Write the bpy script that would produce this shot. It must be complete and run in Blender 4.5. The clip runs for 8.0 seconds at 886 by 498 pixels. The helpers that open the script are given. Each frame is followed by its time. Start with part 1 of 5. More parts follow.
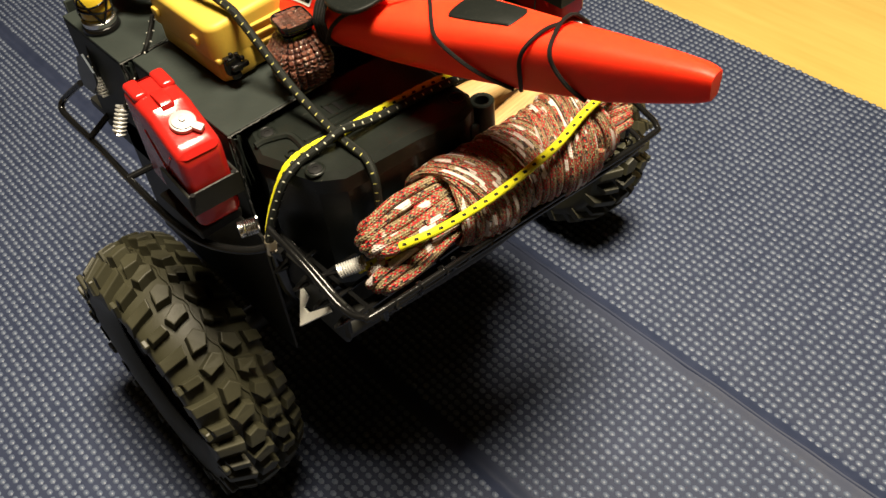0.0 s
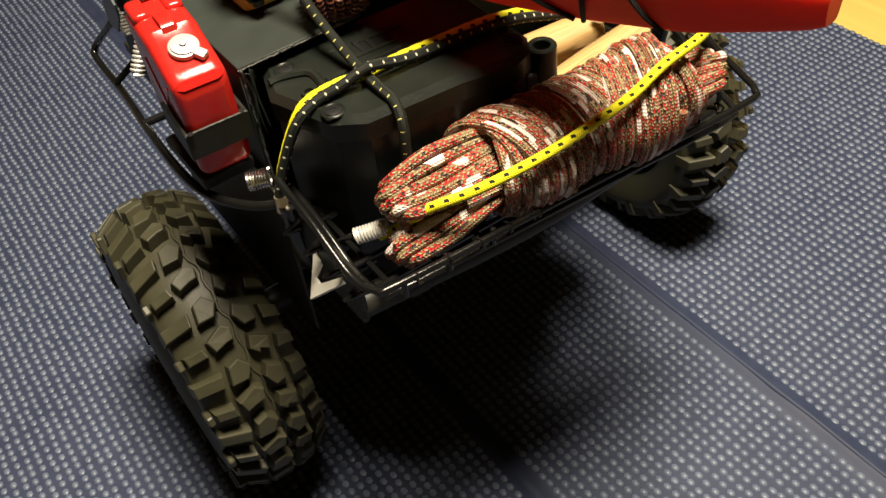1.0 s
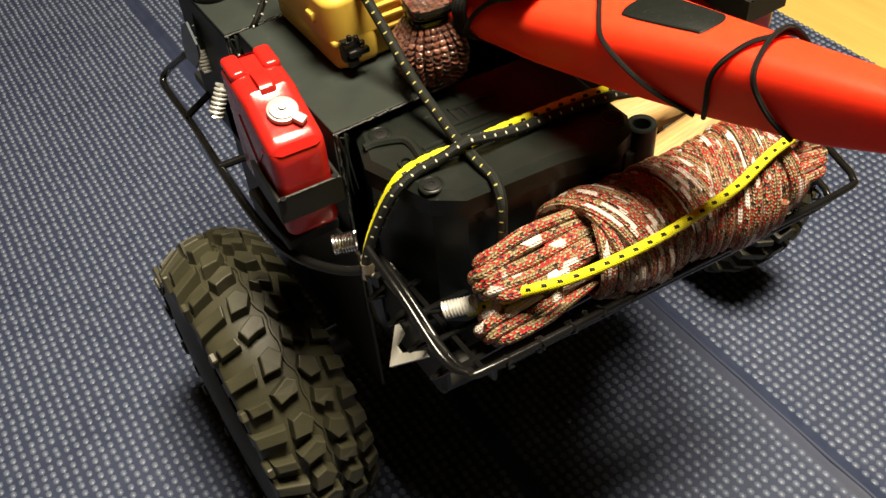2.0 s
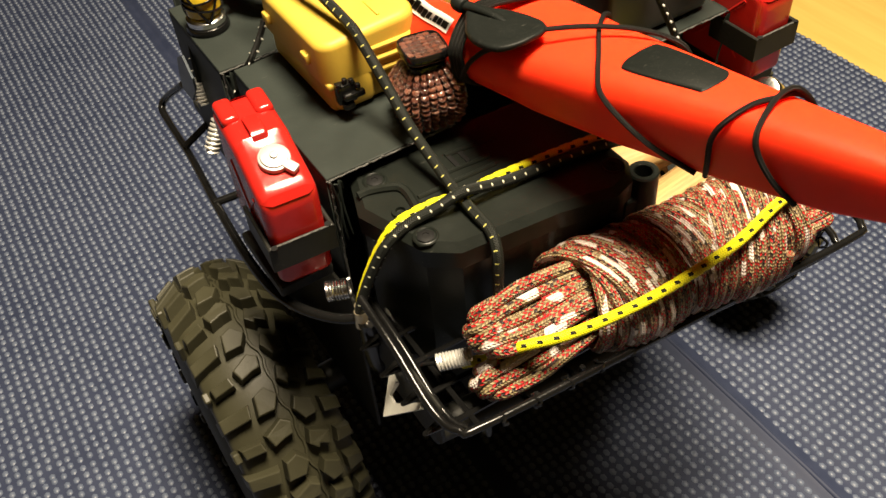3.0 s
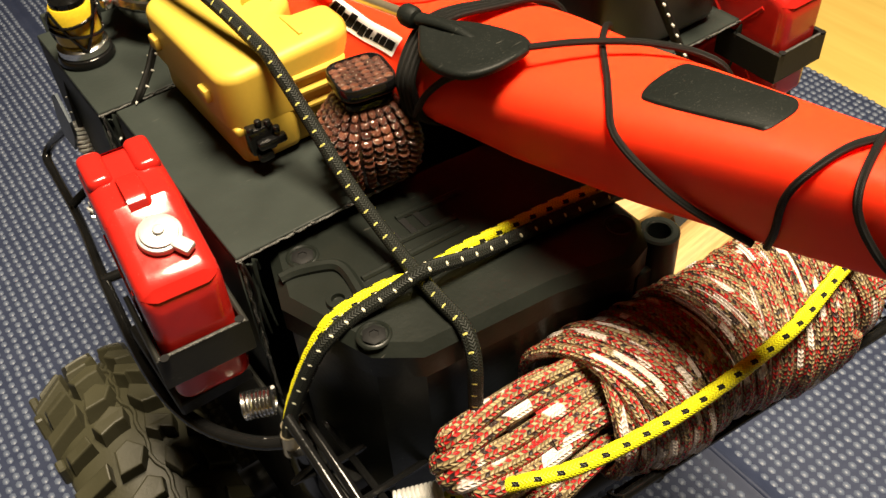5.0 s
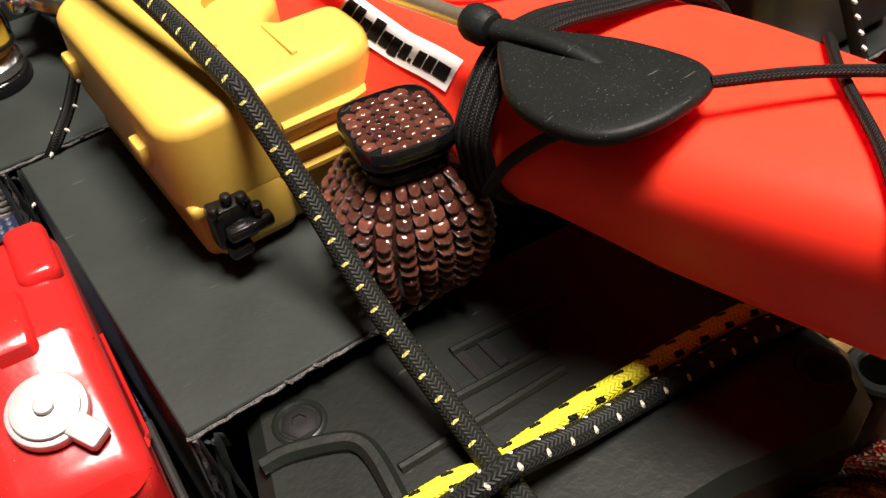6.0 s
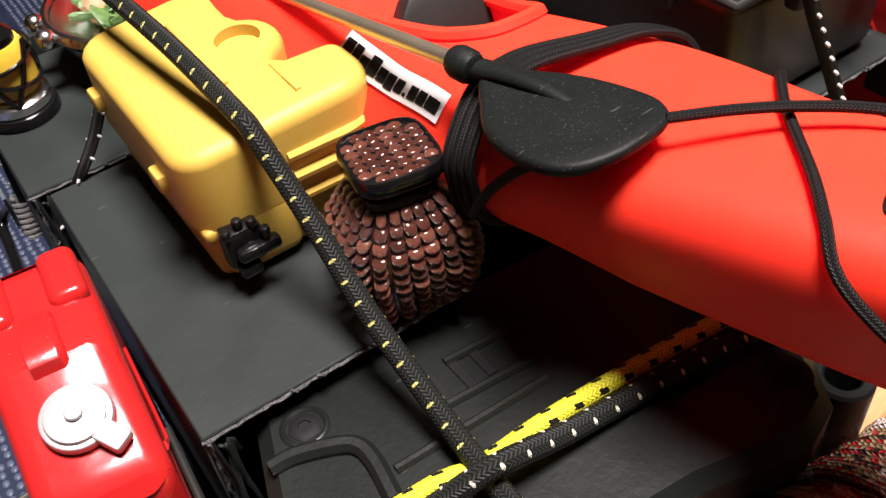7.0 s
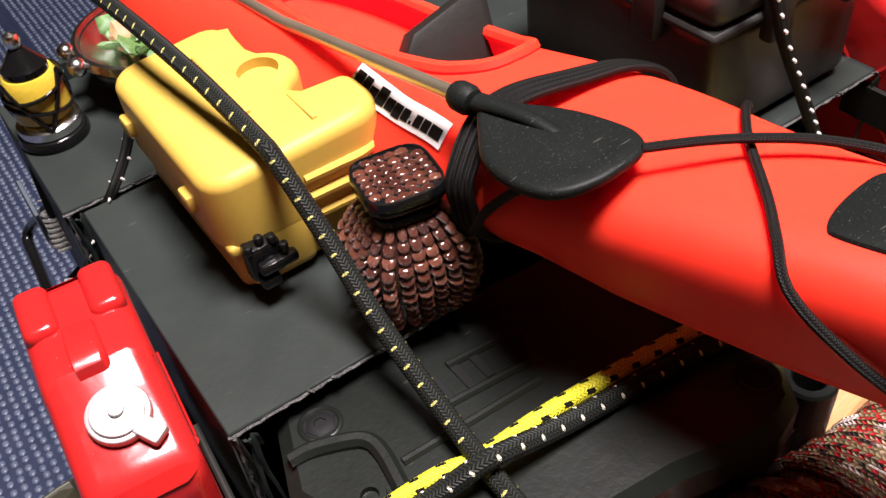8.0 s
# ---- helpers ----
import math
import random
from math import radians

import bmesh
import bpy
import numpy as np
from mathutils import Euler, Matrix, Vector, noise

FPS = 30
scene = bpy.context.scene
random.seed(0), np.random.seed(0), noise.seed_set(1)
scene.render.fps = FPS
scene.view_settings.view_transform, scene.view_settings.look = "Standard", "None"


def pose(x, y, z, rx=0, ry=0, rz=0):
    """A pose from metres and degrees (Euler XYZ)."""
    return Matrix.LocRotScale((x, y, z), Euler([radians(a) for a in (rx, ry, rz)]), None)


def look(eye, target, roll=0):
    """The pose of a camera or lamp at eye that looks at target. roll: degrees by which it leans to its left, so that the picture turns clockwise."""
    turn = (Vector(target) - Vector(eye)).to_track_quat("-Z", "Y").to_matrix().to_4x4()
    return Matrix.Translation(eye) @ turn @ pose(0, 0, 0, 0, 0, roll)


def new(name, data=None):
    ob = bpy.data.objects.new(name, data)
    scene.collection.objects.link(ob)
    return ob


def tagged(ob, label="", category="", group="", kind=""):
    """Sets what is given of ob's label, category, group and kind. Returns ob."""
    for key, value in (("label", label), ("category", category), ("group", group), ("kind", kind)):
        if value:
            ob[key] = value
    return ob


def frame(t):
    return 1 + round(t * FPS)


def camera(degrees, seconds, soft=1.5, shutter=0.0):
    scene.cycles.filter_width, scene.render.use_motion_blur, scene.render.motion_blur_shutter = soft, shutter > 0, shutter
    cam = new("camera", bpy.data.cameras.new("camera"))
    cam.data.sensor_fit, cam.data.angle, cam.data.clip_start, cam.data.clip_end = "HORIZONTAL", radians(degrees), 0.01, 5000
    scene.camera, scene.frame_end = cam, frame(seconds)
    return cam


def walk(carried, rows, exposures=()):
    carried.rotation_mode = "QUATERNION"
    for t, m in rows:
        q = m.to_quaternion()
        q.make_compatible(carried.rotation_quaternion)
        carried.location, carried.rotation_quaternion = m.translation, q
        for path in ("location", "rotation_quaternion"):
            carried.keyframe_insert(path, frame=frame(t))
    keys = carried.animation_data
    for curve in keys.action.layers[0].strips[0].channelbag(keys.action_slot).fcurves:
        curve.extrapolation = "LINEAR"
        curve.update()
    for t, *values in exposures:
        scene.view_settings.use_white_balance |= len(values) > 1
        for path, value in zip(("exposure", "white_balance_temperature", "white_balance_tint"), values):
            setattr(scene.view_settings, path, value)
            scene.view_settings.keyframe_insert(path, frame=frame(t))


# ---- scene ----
cam = camera(51.7, 8.0)
PATH = [
    (0, (-0.186, -0.296, 0.452), (0.66, 0.775, -1.01), -6.0),
    (0.5, (-0.158, -0.291, 0.41), (0.584, 0.869, -1.04), -6.6),
    (1, (-0.155, -0.283, 0.398), (0.55, 0.927, -1.03), -8.0),
    (1.5, (-0.158, -0.256, 0.413), (0.559, 0.924, -1.034), -7.4),
    (1.7, (-0.163, -0.254, 0.413), (0.546, 0.948, -1.019), -5.9),
    (2.8, (-0.153, -0.237, 0.419), (0.5, 0.989, -1.02), -5.5),
    (3, (-0.149, -0.239, 0.42), (0.513, 0.985, -1.016), -5.5),
    (3.5, (-0.148, -0.238, 0.425), (0.563, 0.983, -0.991), -4.5),
    (4, (-0.144, -0.241, 0.425), (0.583, 0.977, -0.986), -4.4),
    (4.2, (-0.142, -0.24, 0.424), (0.584, 0.977, -0.987), -4.7),
    (5.3, (-0.103, -0.154, 0.363), (0.687, 1.034, -1.038), -4.6),
    (5.5, (-0.093, -0.136, 0.357), (0.693, 1.056, -1.043), -5.3),
    (6, (-0.084, -0.114, 0.336), (0.676, 1.087, -1.072), -5.1),
    (6.5, (-0.082, -0.114, 0.338), (0.66, 1.107, -1.062), -6.3),
    (7, (-0.084, -0.123, 0.345), (0.646, 1.116, -1.045), -6.9),
    (7.5, (-0.087, -0.128, 0.349), (0.638, 1.121, -1.035), -7.5),
    (8, (-0.089, -0.132, 0.356), (0.644, 1.122, -1.019), -7.1),
]
EXPOSURES = [(0.0, -0.09, 6300, 10), (0.6, 0.0, 6300, 10), (1.7, 0.0, 6300, 10), (3.0, 0.0, 6650, 11), (5.4, 0.0, 6650, 11), (6.2, -0.20, 5450, 27), (8.0, -0.12, 5300, 27)]
walk(cam, [(t, look(eye, target, roll)) for t, eye, target, roll in PATH], EXPOSURES)


# ---- light ----
world = bpy.data.worlds.new("world")
scene.world = world
world.use_nodes = True
world.node_tree.nodes["Background"].inputs[0].default_value = (1.0, 0.85, 0.65, 1)
world.node_tree.nodes["Background"].inputs[1].default_value = 0.011


def ceiling_light(name, eye, target, size, watts, colour):
    data = bpy.data.lights.new(name, "AREA")
    data.shape, data.size, data.energy, data.color = "DISK", size, watts, colour
    data.spread = radians(125)
    ob = new(name, data)
    ob.matrix_world = look(eye, target)
    return ob


ceiling_light("ceiling_light", (0.084, -0.155, 1.38), (0.02, -0.04, 0), 0.40, 26, (1.0, 0.85, 0.62))


# ---- node materials ----
class Nodes:
    """Small shorthand for building a node tree."""

    def __init__(self, name):
        self.m = bpy.data.materials.new(name)
        self.m.use_nodes = True
        self.t = self.m.node_tree
        self.b = self.t.nodes["Principled BSDF"]
        self.tc = self.t.nodes.new("ShaderNodeTexCoord")

    def put(self, socket, v):
        if isinstance(v, bpy.types.NodeSocket):
            self.t.links.new(v, socket)
        elif v is not None:
            socket.default_value = v

    def math(self, op, a, b=None, c=None):
        n = self.t.nodes.new("ShaderNodeMath")
        n.operation = op
        for i, v in enumerate((a, b, c)):
            if v is not None:
                self.put(n.inputs[i], v)
        return n.outputs[0]

    def noise(self, scale, detail=3.0, rough=0.55, vec=None, w=None):
        n = self.t.nodes.new("ShaderNodeTexNoise")
        n.inputs["Scale"].default_value, n.inputs["Detail"].default_value, n.inputs["Roughness"].default_value = scale, detail, rough
        self.put(n.inputs["Vector"], vec if vec is not None else self.tc.outputs["Object"])
        return n.outputs["Fac"]

    def ramp(self, fac, stops):
        n = self.t.nodes.new("ShaderNodeValToRGB")
        el = n.color_ramp.elements
        while len(el) < len(stops):
            el.new(0.5)
        for e, (p, c) in zip(el, stops):
            e.position = p
            e.color = (*c, 1) if len(c) == 3 else c
        self.put(n.inputs[0], fac)
        return n.outputs[0]

    def mix(self, fac, a, b):
        n = self.t.nodes.new("ShaderNodeMix")
        n.data_type = "RGBA"
        self.put(n.inputs[0], fac)
        for i, v in ((6, a), (7, b)):
            self.put(n.inputs[i], (*v, 1) if isinstance(v, tuple) and len(v) == 3 else v)
        return n.outputs[2]

    def uv(self):
        n = self.t.nodes.new("ShaderNodeSeparateXYZ")
        self.put(n.inputs[0], self.tc.outputs["UV"])
        return n.outputs[0], n.outputs[1]

    def random(self):
        return self.t.nodes.new("ShaderNodeObjectInfo").outputs["Random"]

    def island(self):
        return self.t.nodes.new("ShaderNodeNewGeometry").outputs["Random Per Island"]

    def bump(self, height, strength=0.3, distance=0.001):
        n = self.t.nodes.new("ShaderNodeBump")
        n.inputs["Strength"].default_value, n.inputs["Distance"].default_value = strength, distance
        self.put(n.inputs["Height"], height)
        self.put(self.b.inputs["Normal"], n.outputs[0])

    def out(self, colour, rough=0.5, metal=0.0, coat=0.0, spec=0.5):
        self.put(self.b.inputs["Base Color"], (*colour, 1) if isinstance(colour, tuple) and len(colour) == 3 else colour)
        self.put(self.b.inputs["Roughness"], rough)
        self.put(self.b.inputs["Metallic"], metal)
        self.put(self.b.inputs["Coat Weight"], coat)
        self.put(self.b.inputs["Specular IOR Level"], spec)
        return self.m


def scaled(c, k):
    return tuple(min(1, v * k) for v in c)


def surface(name, c, rough=0.5, metal=0.0, vary=0.15, big=60, fine=900, bump=0.15, depth=0.0003, coat=0.0, spec=0.5):
    """A plain worn surface: colour that drifts at a large and a fine scale, uneven gloss and fine relief."""
    n = Nodes(name)
    a, f = n.noise(big, 4), n.noise(fine, 3)
    k = n.math("ADD", n.math("MULTIPLY", a, 0.6), n.math("MULTIPLY", f, 0.4))
    col = n.ramp(k, [(0.3, scaled(c, 1 - vary)), (0.7, scaled(c, 1 + vary))])
    r = n.math("ADD", n.math("MULTIPLY", a, 0.16), rough - 0.08)
    n.bump(f, bump, depth)
    return n.out(col, r, metal, coat, spec)


def braid(name, base, tick, rough=0.55, pitch=0.0007, ticks=0.0065, width=0.22, around=2.0, share=0.42, valley_shade=0.5, oval=True):
    """A woven sleeve: short slanted strands in zigzag lanes, with coloured flecks at even steps."""
    n = Nodes(name)
    u, v = n.uv()
    lanes = n.math("FRACT", n.math("MULTIPLY", v, 8.0))
    zig = n.math("ABSOLUTE", n.math("SUBTRACT", lanes, 0.5))
    phase = n.math("ADD", n.math("DIVIDE", u, pitch), n.math("MULTIPLY", zig, 1.7))
    rib = n.math("ABSOLUTE", n.math("SINE", n.math("MULTIPLY", phase, 3.1416)))
    lane = n.math("ABSOLUTE", n.math("SINE", n.math("MULTIPLY", n.math("MULTIPLY", v, 16.0), 3.1416)))
    h = n.math("MULTIPLY", rib, n.math("ADD", n.math("MULTIPLY", lane, 0.4), 0.6))
    along = n.math("FRACT", n.math("DIVIDE", u, ticks))
    ring = n.math("FRACT", n.math("ADD", n.math("MULTIPLY", v, around), n.math("MULTIPLY", along, 0.35)))
    a1 = n.math("DIVIDE", n.math("SUBTRACT", along, 0.5), width / 2)
    b1 = n.math("DIVIDE", n.math("SUBTRACT", ring, 0.5), share / 2)
    if oval:
        inside = n.math("LESS_THAN", n.math("ADD", n.math("MULTIPLY", a1, a1), n.math("MULTIPLY", b1, b1)), 1.0)
    else:
        ragged = n.math("ADD", n.math("ABSOLUTE", a1), n.math("MULTIPLY", rib, 0.25))
        inside = n.math("MULTIPLY", n.math("LESS_THAN", ragged, 1.1), n.math("LESS_THAN", n.math("ABSOLUTE", b1), 1.0))
    dirt = n.noise(160, 3)
    # weave shading put into the colour: strand valleys darker, ridges lighter
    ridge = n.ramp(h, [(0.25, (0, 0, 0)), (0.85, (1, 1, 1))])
    c0 = n.mix(n.math("MULTIPLY", dirt, 0.5), n.mix(ridge, scaled(base, valley_shade), scaled(base, 1.3)), scaled(base, max(0.6, valley_shade)))
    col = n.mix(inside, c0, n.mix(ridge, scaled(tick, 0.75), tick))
    n.bump(h, 0.6, 0.0004)
    return n.out(col, rough, 0, 0, 0.24)


def paracord_material():
    """Camouflage cord: a fine staggered weave of tan, red and dark yarns with solid white stretches."""
    n = Nodes("camouflage_cord")
    u, v = n.uv()
    isl = n.math("MULTIPLY", n.math("ADD", n.island(), n.random()), 61.0)
    lanes = n.math("MULTIPLY", v, 14.0)
    lane = n.math("FLOOR", lanes)
    odd = n.math("MULTIPLY", n.math("FLOORED_MODULO", lane, 2.0), 0.5)
    slant = n.math("MULTIPLY", n.math("FRACT", lanes), 0.55)
    lean = n.math("SUBTRACT", 1.0, n.math("MULTIPLY", odd, 4.0))
    rows = n.math("ADD", n.math("ADD", n.math("DIVIDE", u, 0.00105), odd), n.math("MULTIPLY", slant, lean))

    def xyz(a, b, c):
        k = n.t.nodes.new("ShaderNodeCombineXYZ")
        for i, q in enumerate((a, b, c)):
            n.put(k.inputs[i], q)
        return k.outputs[0]
    wn = n.t.nodes.new("ShaderNodeTexWhiteNoise")
    n.put(wn.inputs["Vector"], xyz(lane, n.math("FLOOR", rows), isl))
    r = wn.outputs["Value"]
    # yarns that run along the cord keep their colour for a while
    yarn = n.noise(1.0, 1.0, 0.5, xyz(n.math("MULTIPLY", u, 150.0), n.math("MULTIPLY", lane, 0.8), isl))
    patch = n.noise(1.0, 1.0, 0.5, xyz(n.math("MULTIPLY", u, 95.0), n.math("MULTIPLY", v, 0.9), n.math("ADD", isl, 9.0)))
    tan = n.mix(r, (0.20, 0.148, 0.068), (0.40, 0.31, 0.165))
    stitch = n.math("LESS_THAN", n.math("FRACT", n.math("MULTIPLY", n.math("ADD", n.math("FLOOR", rows), lane), 0.5)), 0.25)
    red = n.math("MAXIMUM", n.math("MULTIPLY", n.math("GREATER_THAN", yarn, 0.47), stitch), n.math("GREATER_THAN", yarn, 0.70))
    col = n.mix(red, tan, n.mix(r, (0.34, 0.008, 0.009), (0.52, 0.020, 0.018)))
    col = n.mix(n.math("MULTIPLY", n.math("LESS_THAN", yarn, 0.35), n.math("GREATER_THAN", r, 0.35)), col, (0.030, 0.018, 0.015))
    col = n.mix(n.math("LESS_THAN", r, 0.06), col, (0.022, 0.015, 0.014))
    white = n.ramp(patch, [(0.60, (0, 0, 0)), (0.615, (1, 1, 1))])
    col = n.mix(white, col, n.mix(r, (0.62, 0.53, 0.48), (0.82, 0.74, 0.69)))
    fa = n.math("ABSOLUTE", n.math("SINE", n.math("MULTIPLY", rows, 3.1416)))
    fb = n.math("ABSOLUTE", n.math("SINE", n.math("MULTIPLY", lanes, 3.1416)))
    h = n.math("MULTIPLY", fa, fb)
    # shadow between the stitches, painted as a dark colour
    stitch_shade = n.math("MULTIPLY", n.ramp(h, [(0.05, (1, 1, 1)), (0.35, (0, 0, 0))]), n.math("SUBTRACT", 0.82, n.math("MULTIPLY", white, 0.68)))
    col = n.mix(stitch_shade, col, (0.05, 0.022, 0.018))
    n.bump(h, 0.8, 0.0004)
    return n.out(col, 0.42, 0, 0, 0.4)


def tyre_material():
    n = Nodes("tyre_rubber")
    big, fine = n.noise(45, 4), n.noise(1100, 3)
    r = n.random()
    c = n.mix(big, (0.026, 0.025, 0.013), (0.052, 0.049, 0.027))
    c = n.mix(n.math("MULTIPLY", r, 0.5), c, (0.040, 0.038, 0.020))
    n.bump(fine, 0.25, 0.0003)
    return n.out(c, n.math("ADD", n.math("MULTIPLY", big, 0.2), 0.42), 0, 0, 0.45)


def mat_material(name, lo, hi, rough, spec):
    n = Nodes(name)
    big, mid, fine = n.noise(9, 4), n.noise(90, 3), n.noise(2600, 2)
    k = n.math("ADD", n.math("MULTIPLY", big, 0.5), n.math("MULTIPLY", mid, 0.5))
    c = n.ramp(k, [(0.32, lo), (0.68, hi)])
    n.bump(fine, 0.25, 0.0003)
    return n.out(c, n.math("ADD", n.math("MULTIPLY", mid, 0.18), rough), 0, 0, spec)


def floor_material():
    n = Nodes("yellow_floor")
    st = n.t.nodes.new("ShaderNodeMapping")
    n.put(st.inputs["Vector"], n.tc.outputs["Object"])
    st.inputs["Scale"].default_value = (30, 2.0, 1)
    g, big = n.noise(3, 5, 0.6, st.outputs[0]), n.noise(3, 3)
    k = n.math("ADD", n.math("MULTIPLY", g, 0.6), n.math("MULTIPLY", big, 0.4))
    c = n.ramp(k, [(0.35, (0.50, 0.34, 0.080)), (0.65, (0.60, 0.43, 0.115))])
    n.bump(g, 0.1, 0.0005)
    return n.out(c, 0.45, 0, 0, 0.4)


def wood_material():
    n = Nodes("pale_wood")
    st = n.t.nodes.new("ShaderNodeMapping")
    n.put(st.inputs["Vector"], n.tc.outputs["Object"])
    st.inputs["Scale"].default_value = (14, 1, 14)
    g = n.noise(55, 5, 0.6, st.outputs[0])
    r = n.random()
    c = n.ramp(g, [(0.35, (0.32, 0.19, 0.070)), (0.65, (0.50, 0.33, 0.135))])
    c = n.mix(n.math("MULTIPLY", r, 0.4), c, (0.40, 0.25, 0.095))
    n.bump(g, 0.3, 0.0004)
    return n.out(c, 0.55)


def wicker_material():
    n = Nodes("brown_wicker")
    f, big = n.noise(1300, 4), n.noise(130, 3)
    r = n.random()
    c = n.ramp(n.math("ADD", n.math("MULTIPLY", f, 0.82), n.math("MULTIPLY", r, 0.18)),
               [(0.30, (0.022, 0.007, 0.005)), (0.50, (0.12, 0.032, 0.016)), (0.70, (0.42, 0.150, 0.085))])
    n.bump(f, 0.8, 0.0008)
    return n.out(c, n.math("ADD", n.math("MULTIPLY", big, 0.25), 0.14), 0, 0.8, 0.8)


def scuffed_black(name, c=(0.014, 0.014, 0.012), rough=0.5, wear=0.72, spec=0.3):
    """Black plastic with pale dust specks and short scratches."""
    n = Nodes(name)
    big, dust, fine = n.noise(50, 4), n.noise(3600, 2), n.noise(700, 4)
    st = n.t.nodes.new("ShaderNodeMapping")
    n.put(st.inputs["Vector"], n.tc.outputs["Object"])
    st.inputs["Scale"].default_value = (1, 9, 3)
    st.inputs["Rotation"].default_value = (0, 0, 0.6)
    scr = n.noise(150, 2, 0.5, st.outputs[0])
    base = n.mix(big, scaled(c, 0.75), scaled(c, 1.4))
    specks = n.ramp(dust, [(wear, (0, 0, 0)), (wear + 0.04, (0.26, 0.26, 0.26))])
    lines = n.ramp(scr, [(0.72, (0, 0, 0)), (0.76, (0.22, 0.22, 0.22))])
    col = n.mix(n.math("MAXIMUM", specks, lines), base, (0.22, 0.21, 0.18))
    n.bump(fine, 0.2, 0.0003)
    return n.out(col, n.math("ADD", n.math("MULTIPLY", big, 0.2), rough - 0.1), 0, 0, spec)


def kayak_plastic():
    """Satin orange-red polythene, slightly translucent, with faint scuffs."""
    n = Nodes("orange_red_plastic")
    big, fine = n.noise(25, 4), n.noise(900, 3)
    c = n.mix(big, (0.88, 0.040, 0.010), (0.92, 0.048, 0.013))
    n.bump(fine, 0.05, 0.0003)
    n.b.inputs["Subsurface Weight"].default_value = 0.55
    n.b.inputs["Subsurface Radius"].default_value = (1.0, 0.16, 0.06)
    n.b.inputs["Subsurface Scale"].default_value = 0.006
    return n.out(c, n.math("ADD", n.math("MULTIPLY", big, 0.16), 0.40), 0, 0, 0.20)


def moulded_red():
    """Glossy red plastic with slightly wavy moulded faces and a few pale scuffs."""
    n = Nodes("gloss_red_plastic")
    wave, fine, dust = n.noise(75, 2), n.noise(900, 3), n.noise(2600, 2)
    c = n.mix(wave, (0.42, 0.014, 0.010), (0.50, 0.018, 0.013))
    c = n.mix(n.ramp(dust, [(0.74, (0, 0, 0)), (0.78, (0.35, 0.35, 0.35))]), c, (0.60, 0.42, 0.40))
    h = n.math("ADD", n.math("MULTIPLY", wave, 1.0), n.math("MULTIPLY", fine, 0.03))
    n.bump(h, 0.22, 0.0020)
    return n.out(c, 0.20, 0, 0.10, 0.42)


# one foam in two tones: sheet darkened as shaded recess, dots worn and lit
M_MAT = mat_material("blue_foam", (0.018, 0.025, 0.054), (0.030, 0.039, 0.076), 0.5, 0.3)
M_DOT = mat_material("worn_lit_foam_dots", (0.080, 0.100, 0.152), (0.118, 0.142, 0.200), 0.36, 0.5)
M_FLOOR, M_TYRE, M_ROPE, M_WOOD, M_WICKER = floor_material(), tyre_material(), paracord_material(), wood_material(), wicker_material()
M_WALL = surface("warm_wall", (0.30, 0.27, 0.22), 0.8, vary=0.05, big=2, fine=200)
M_CEIL = surface("ceiling_paint", (0.50, 0.47, 0.42), 0.85, vary=0.04, big=2, fine=200)
M_BLACK = scuffed_black("black_plastic")
M_SHEET = scuffed_black("black_sheet_plastic", (0.020, 0.025, 0.022), 0.50, 0.74, 0.25)
M_BOX = scuffed_black("moulded_black_plastic", (0.0080, 0.0098, 0.0080), 0.34, 0.76, 0.30)
M_STEEL = surface("gloss_black_paint", (0.006, 0.006, 0.006), 0.16, 0.0, 0.3, spec=0.35)
M_CUT = surface("rough_cut_edge", (0.10, 0.10, 0.095), 0.6, vary=0.7, big=500, fine=2500, bump=0.8, depth=0.001)
M_CANRED = moulded_red()
M_KAYAK = kayak_plastic()
M_YELLOW = surface("yellow_plastic", (0.60, 0.405, 0.055), 0.50, 0, 0.05, bump=0.06, spec=0.35)
M_CHROME = surface("bright_metal", (0.75, 0.74, 0.72), 0.22, 1.0, 0.1)
M_SILVER = surface("silver_plastic", (0.50, 0.49, 0.48), 0.42, 0.45, 0.08)
M_PLATE = surface("raw_alloy_plate", (0.80, 0.79, 0.75), 0.38, 0.6, 0.08)
M_ALLOY = surface("dull_bare_alloy", (0.72, 0.71, 0.64), 0.5, 0.15, 0.1)
M_SHAFT = surface("brass_shaft", (0.56, 0.48, 0.33), 0.32, 0.85, 0.1)
M_RUBBER = scuffed_black("dusty_black_rubber", (0.007, 0.0085, 0.0075), 0.5, 0.67, 0.14)
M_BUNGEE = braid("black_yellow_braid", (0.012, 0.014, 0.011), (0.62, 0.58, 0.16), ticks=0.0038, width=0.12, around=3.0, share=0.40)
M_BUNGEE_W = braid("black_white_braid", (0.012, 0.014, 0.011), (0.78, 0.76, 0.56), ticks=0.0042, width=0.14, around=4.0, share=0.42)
M_CORDY = braid("yellow_black_braid", (0.80, 0.74, 0.015), (0.015, 0.015, 0.01), ticks=0.0048, width=0.36, pitch=0.0008, rough=0.42, around=4.0, share=0.42, valley_shade=0.85, oval=False)
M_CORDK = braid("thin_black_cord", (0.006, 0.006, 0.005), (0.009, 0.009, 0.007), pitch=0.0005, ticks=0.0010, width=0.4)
# darkened wicker brown that stands in for shade between the scales
M_WICKER_SHADE = surface("shaded_brown_wicker", (0.030, 0.011, 0.007), 0.28, vary=0.4, big=300, bump=0.2)
M_STUD = surface("grey_thread", (0.50, 0.49, 0.44), 0.3)
M_CASE = surface("satin_black_plastic", (0.028, 0.026, 0.024), 0.34)
M_FLAP = surface("grey_plastic", (0.10, 0.12, 0.14), 0.35)
M_LABEL = surface("white_sticker", (0.82, 0.80, 0.76), 0.35, vary=0.03)
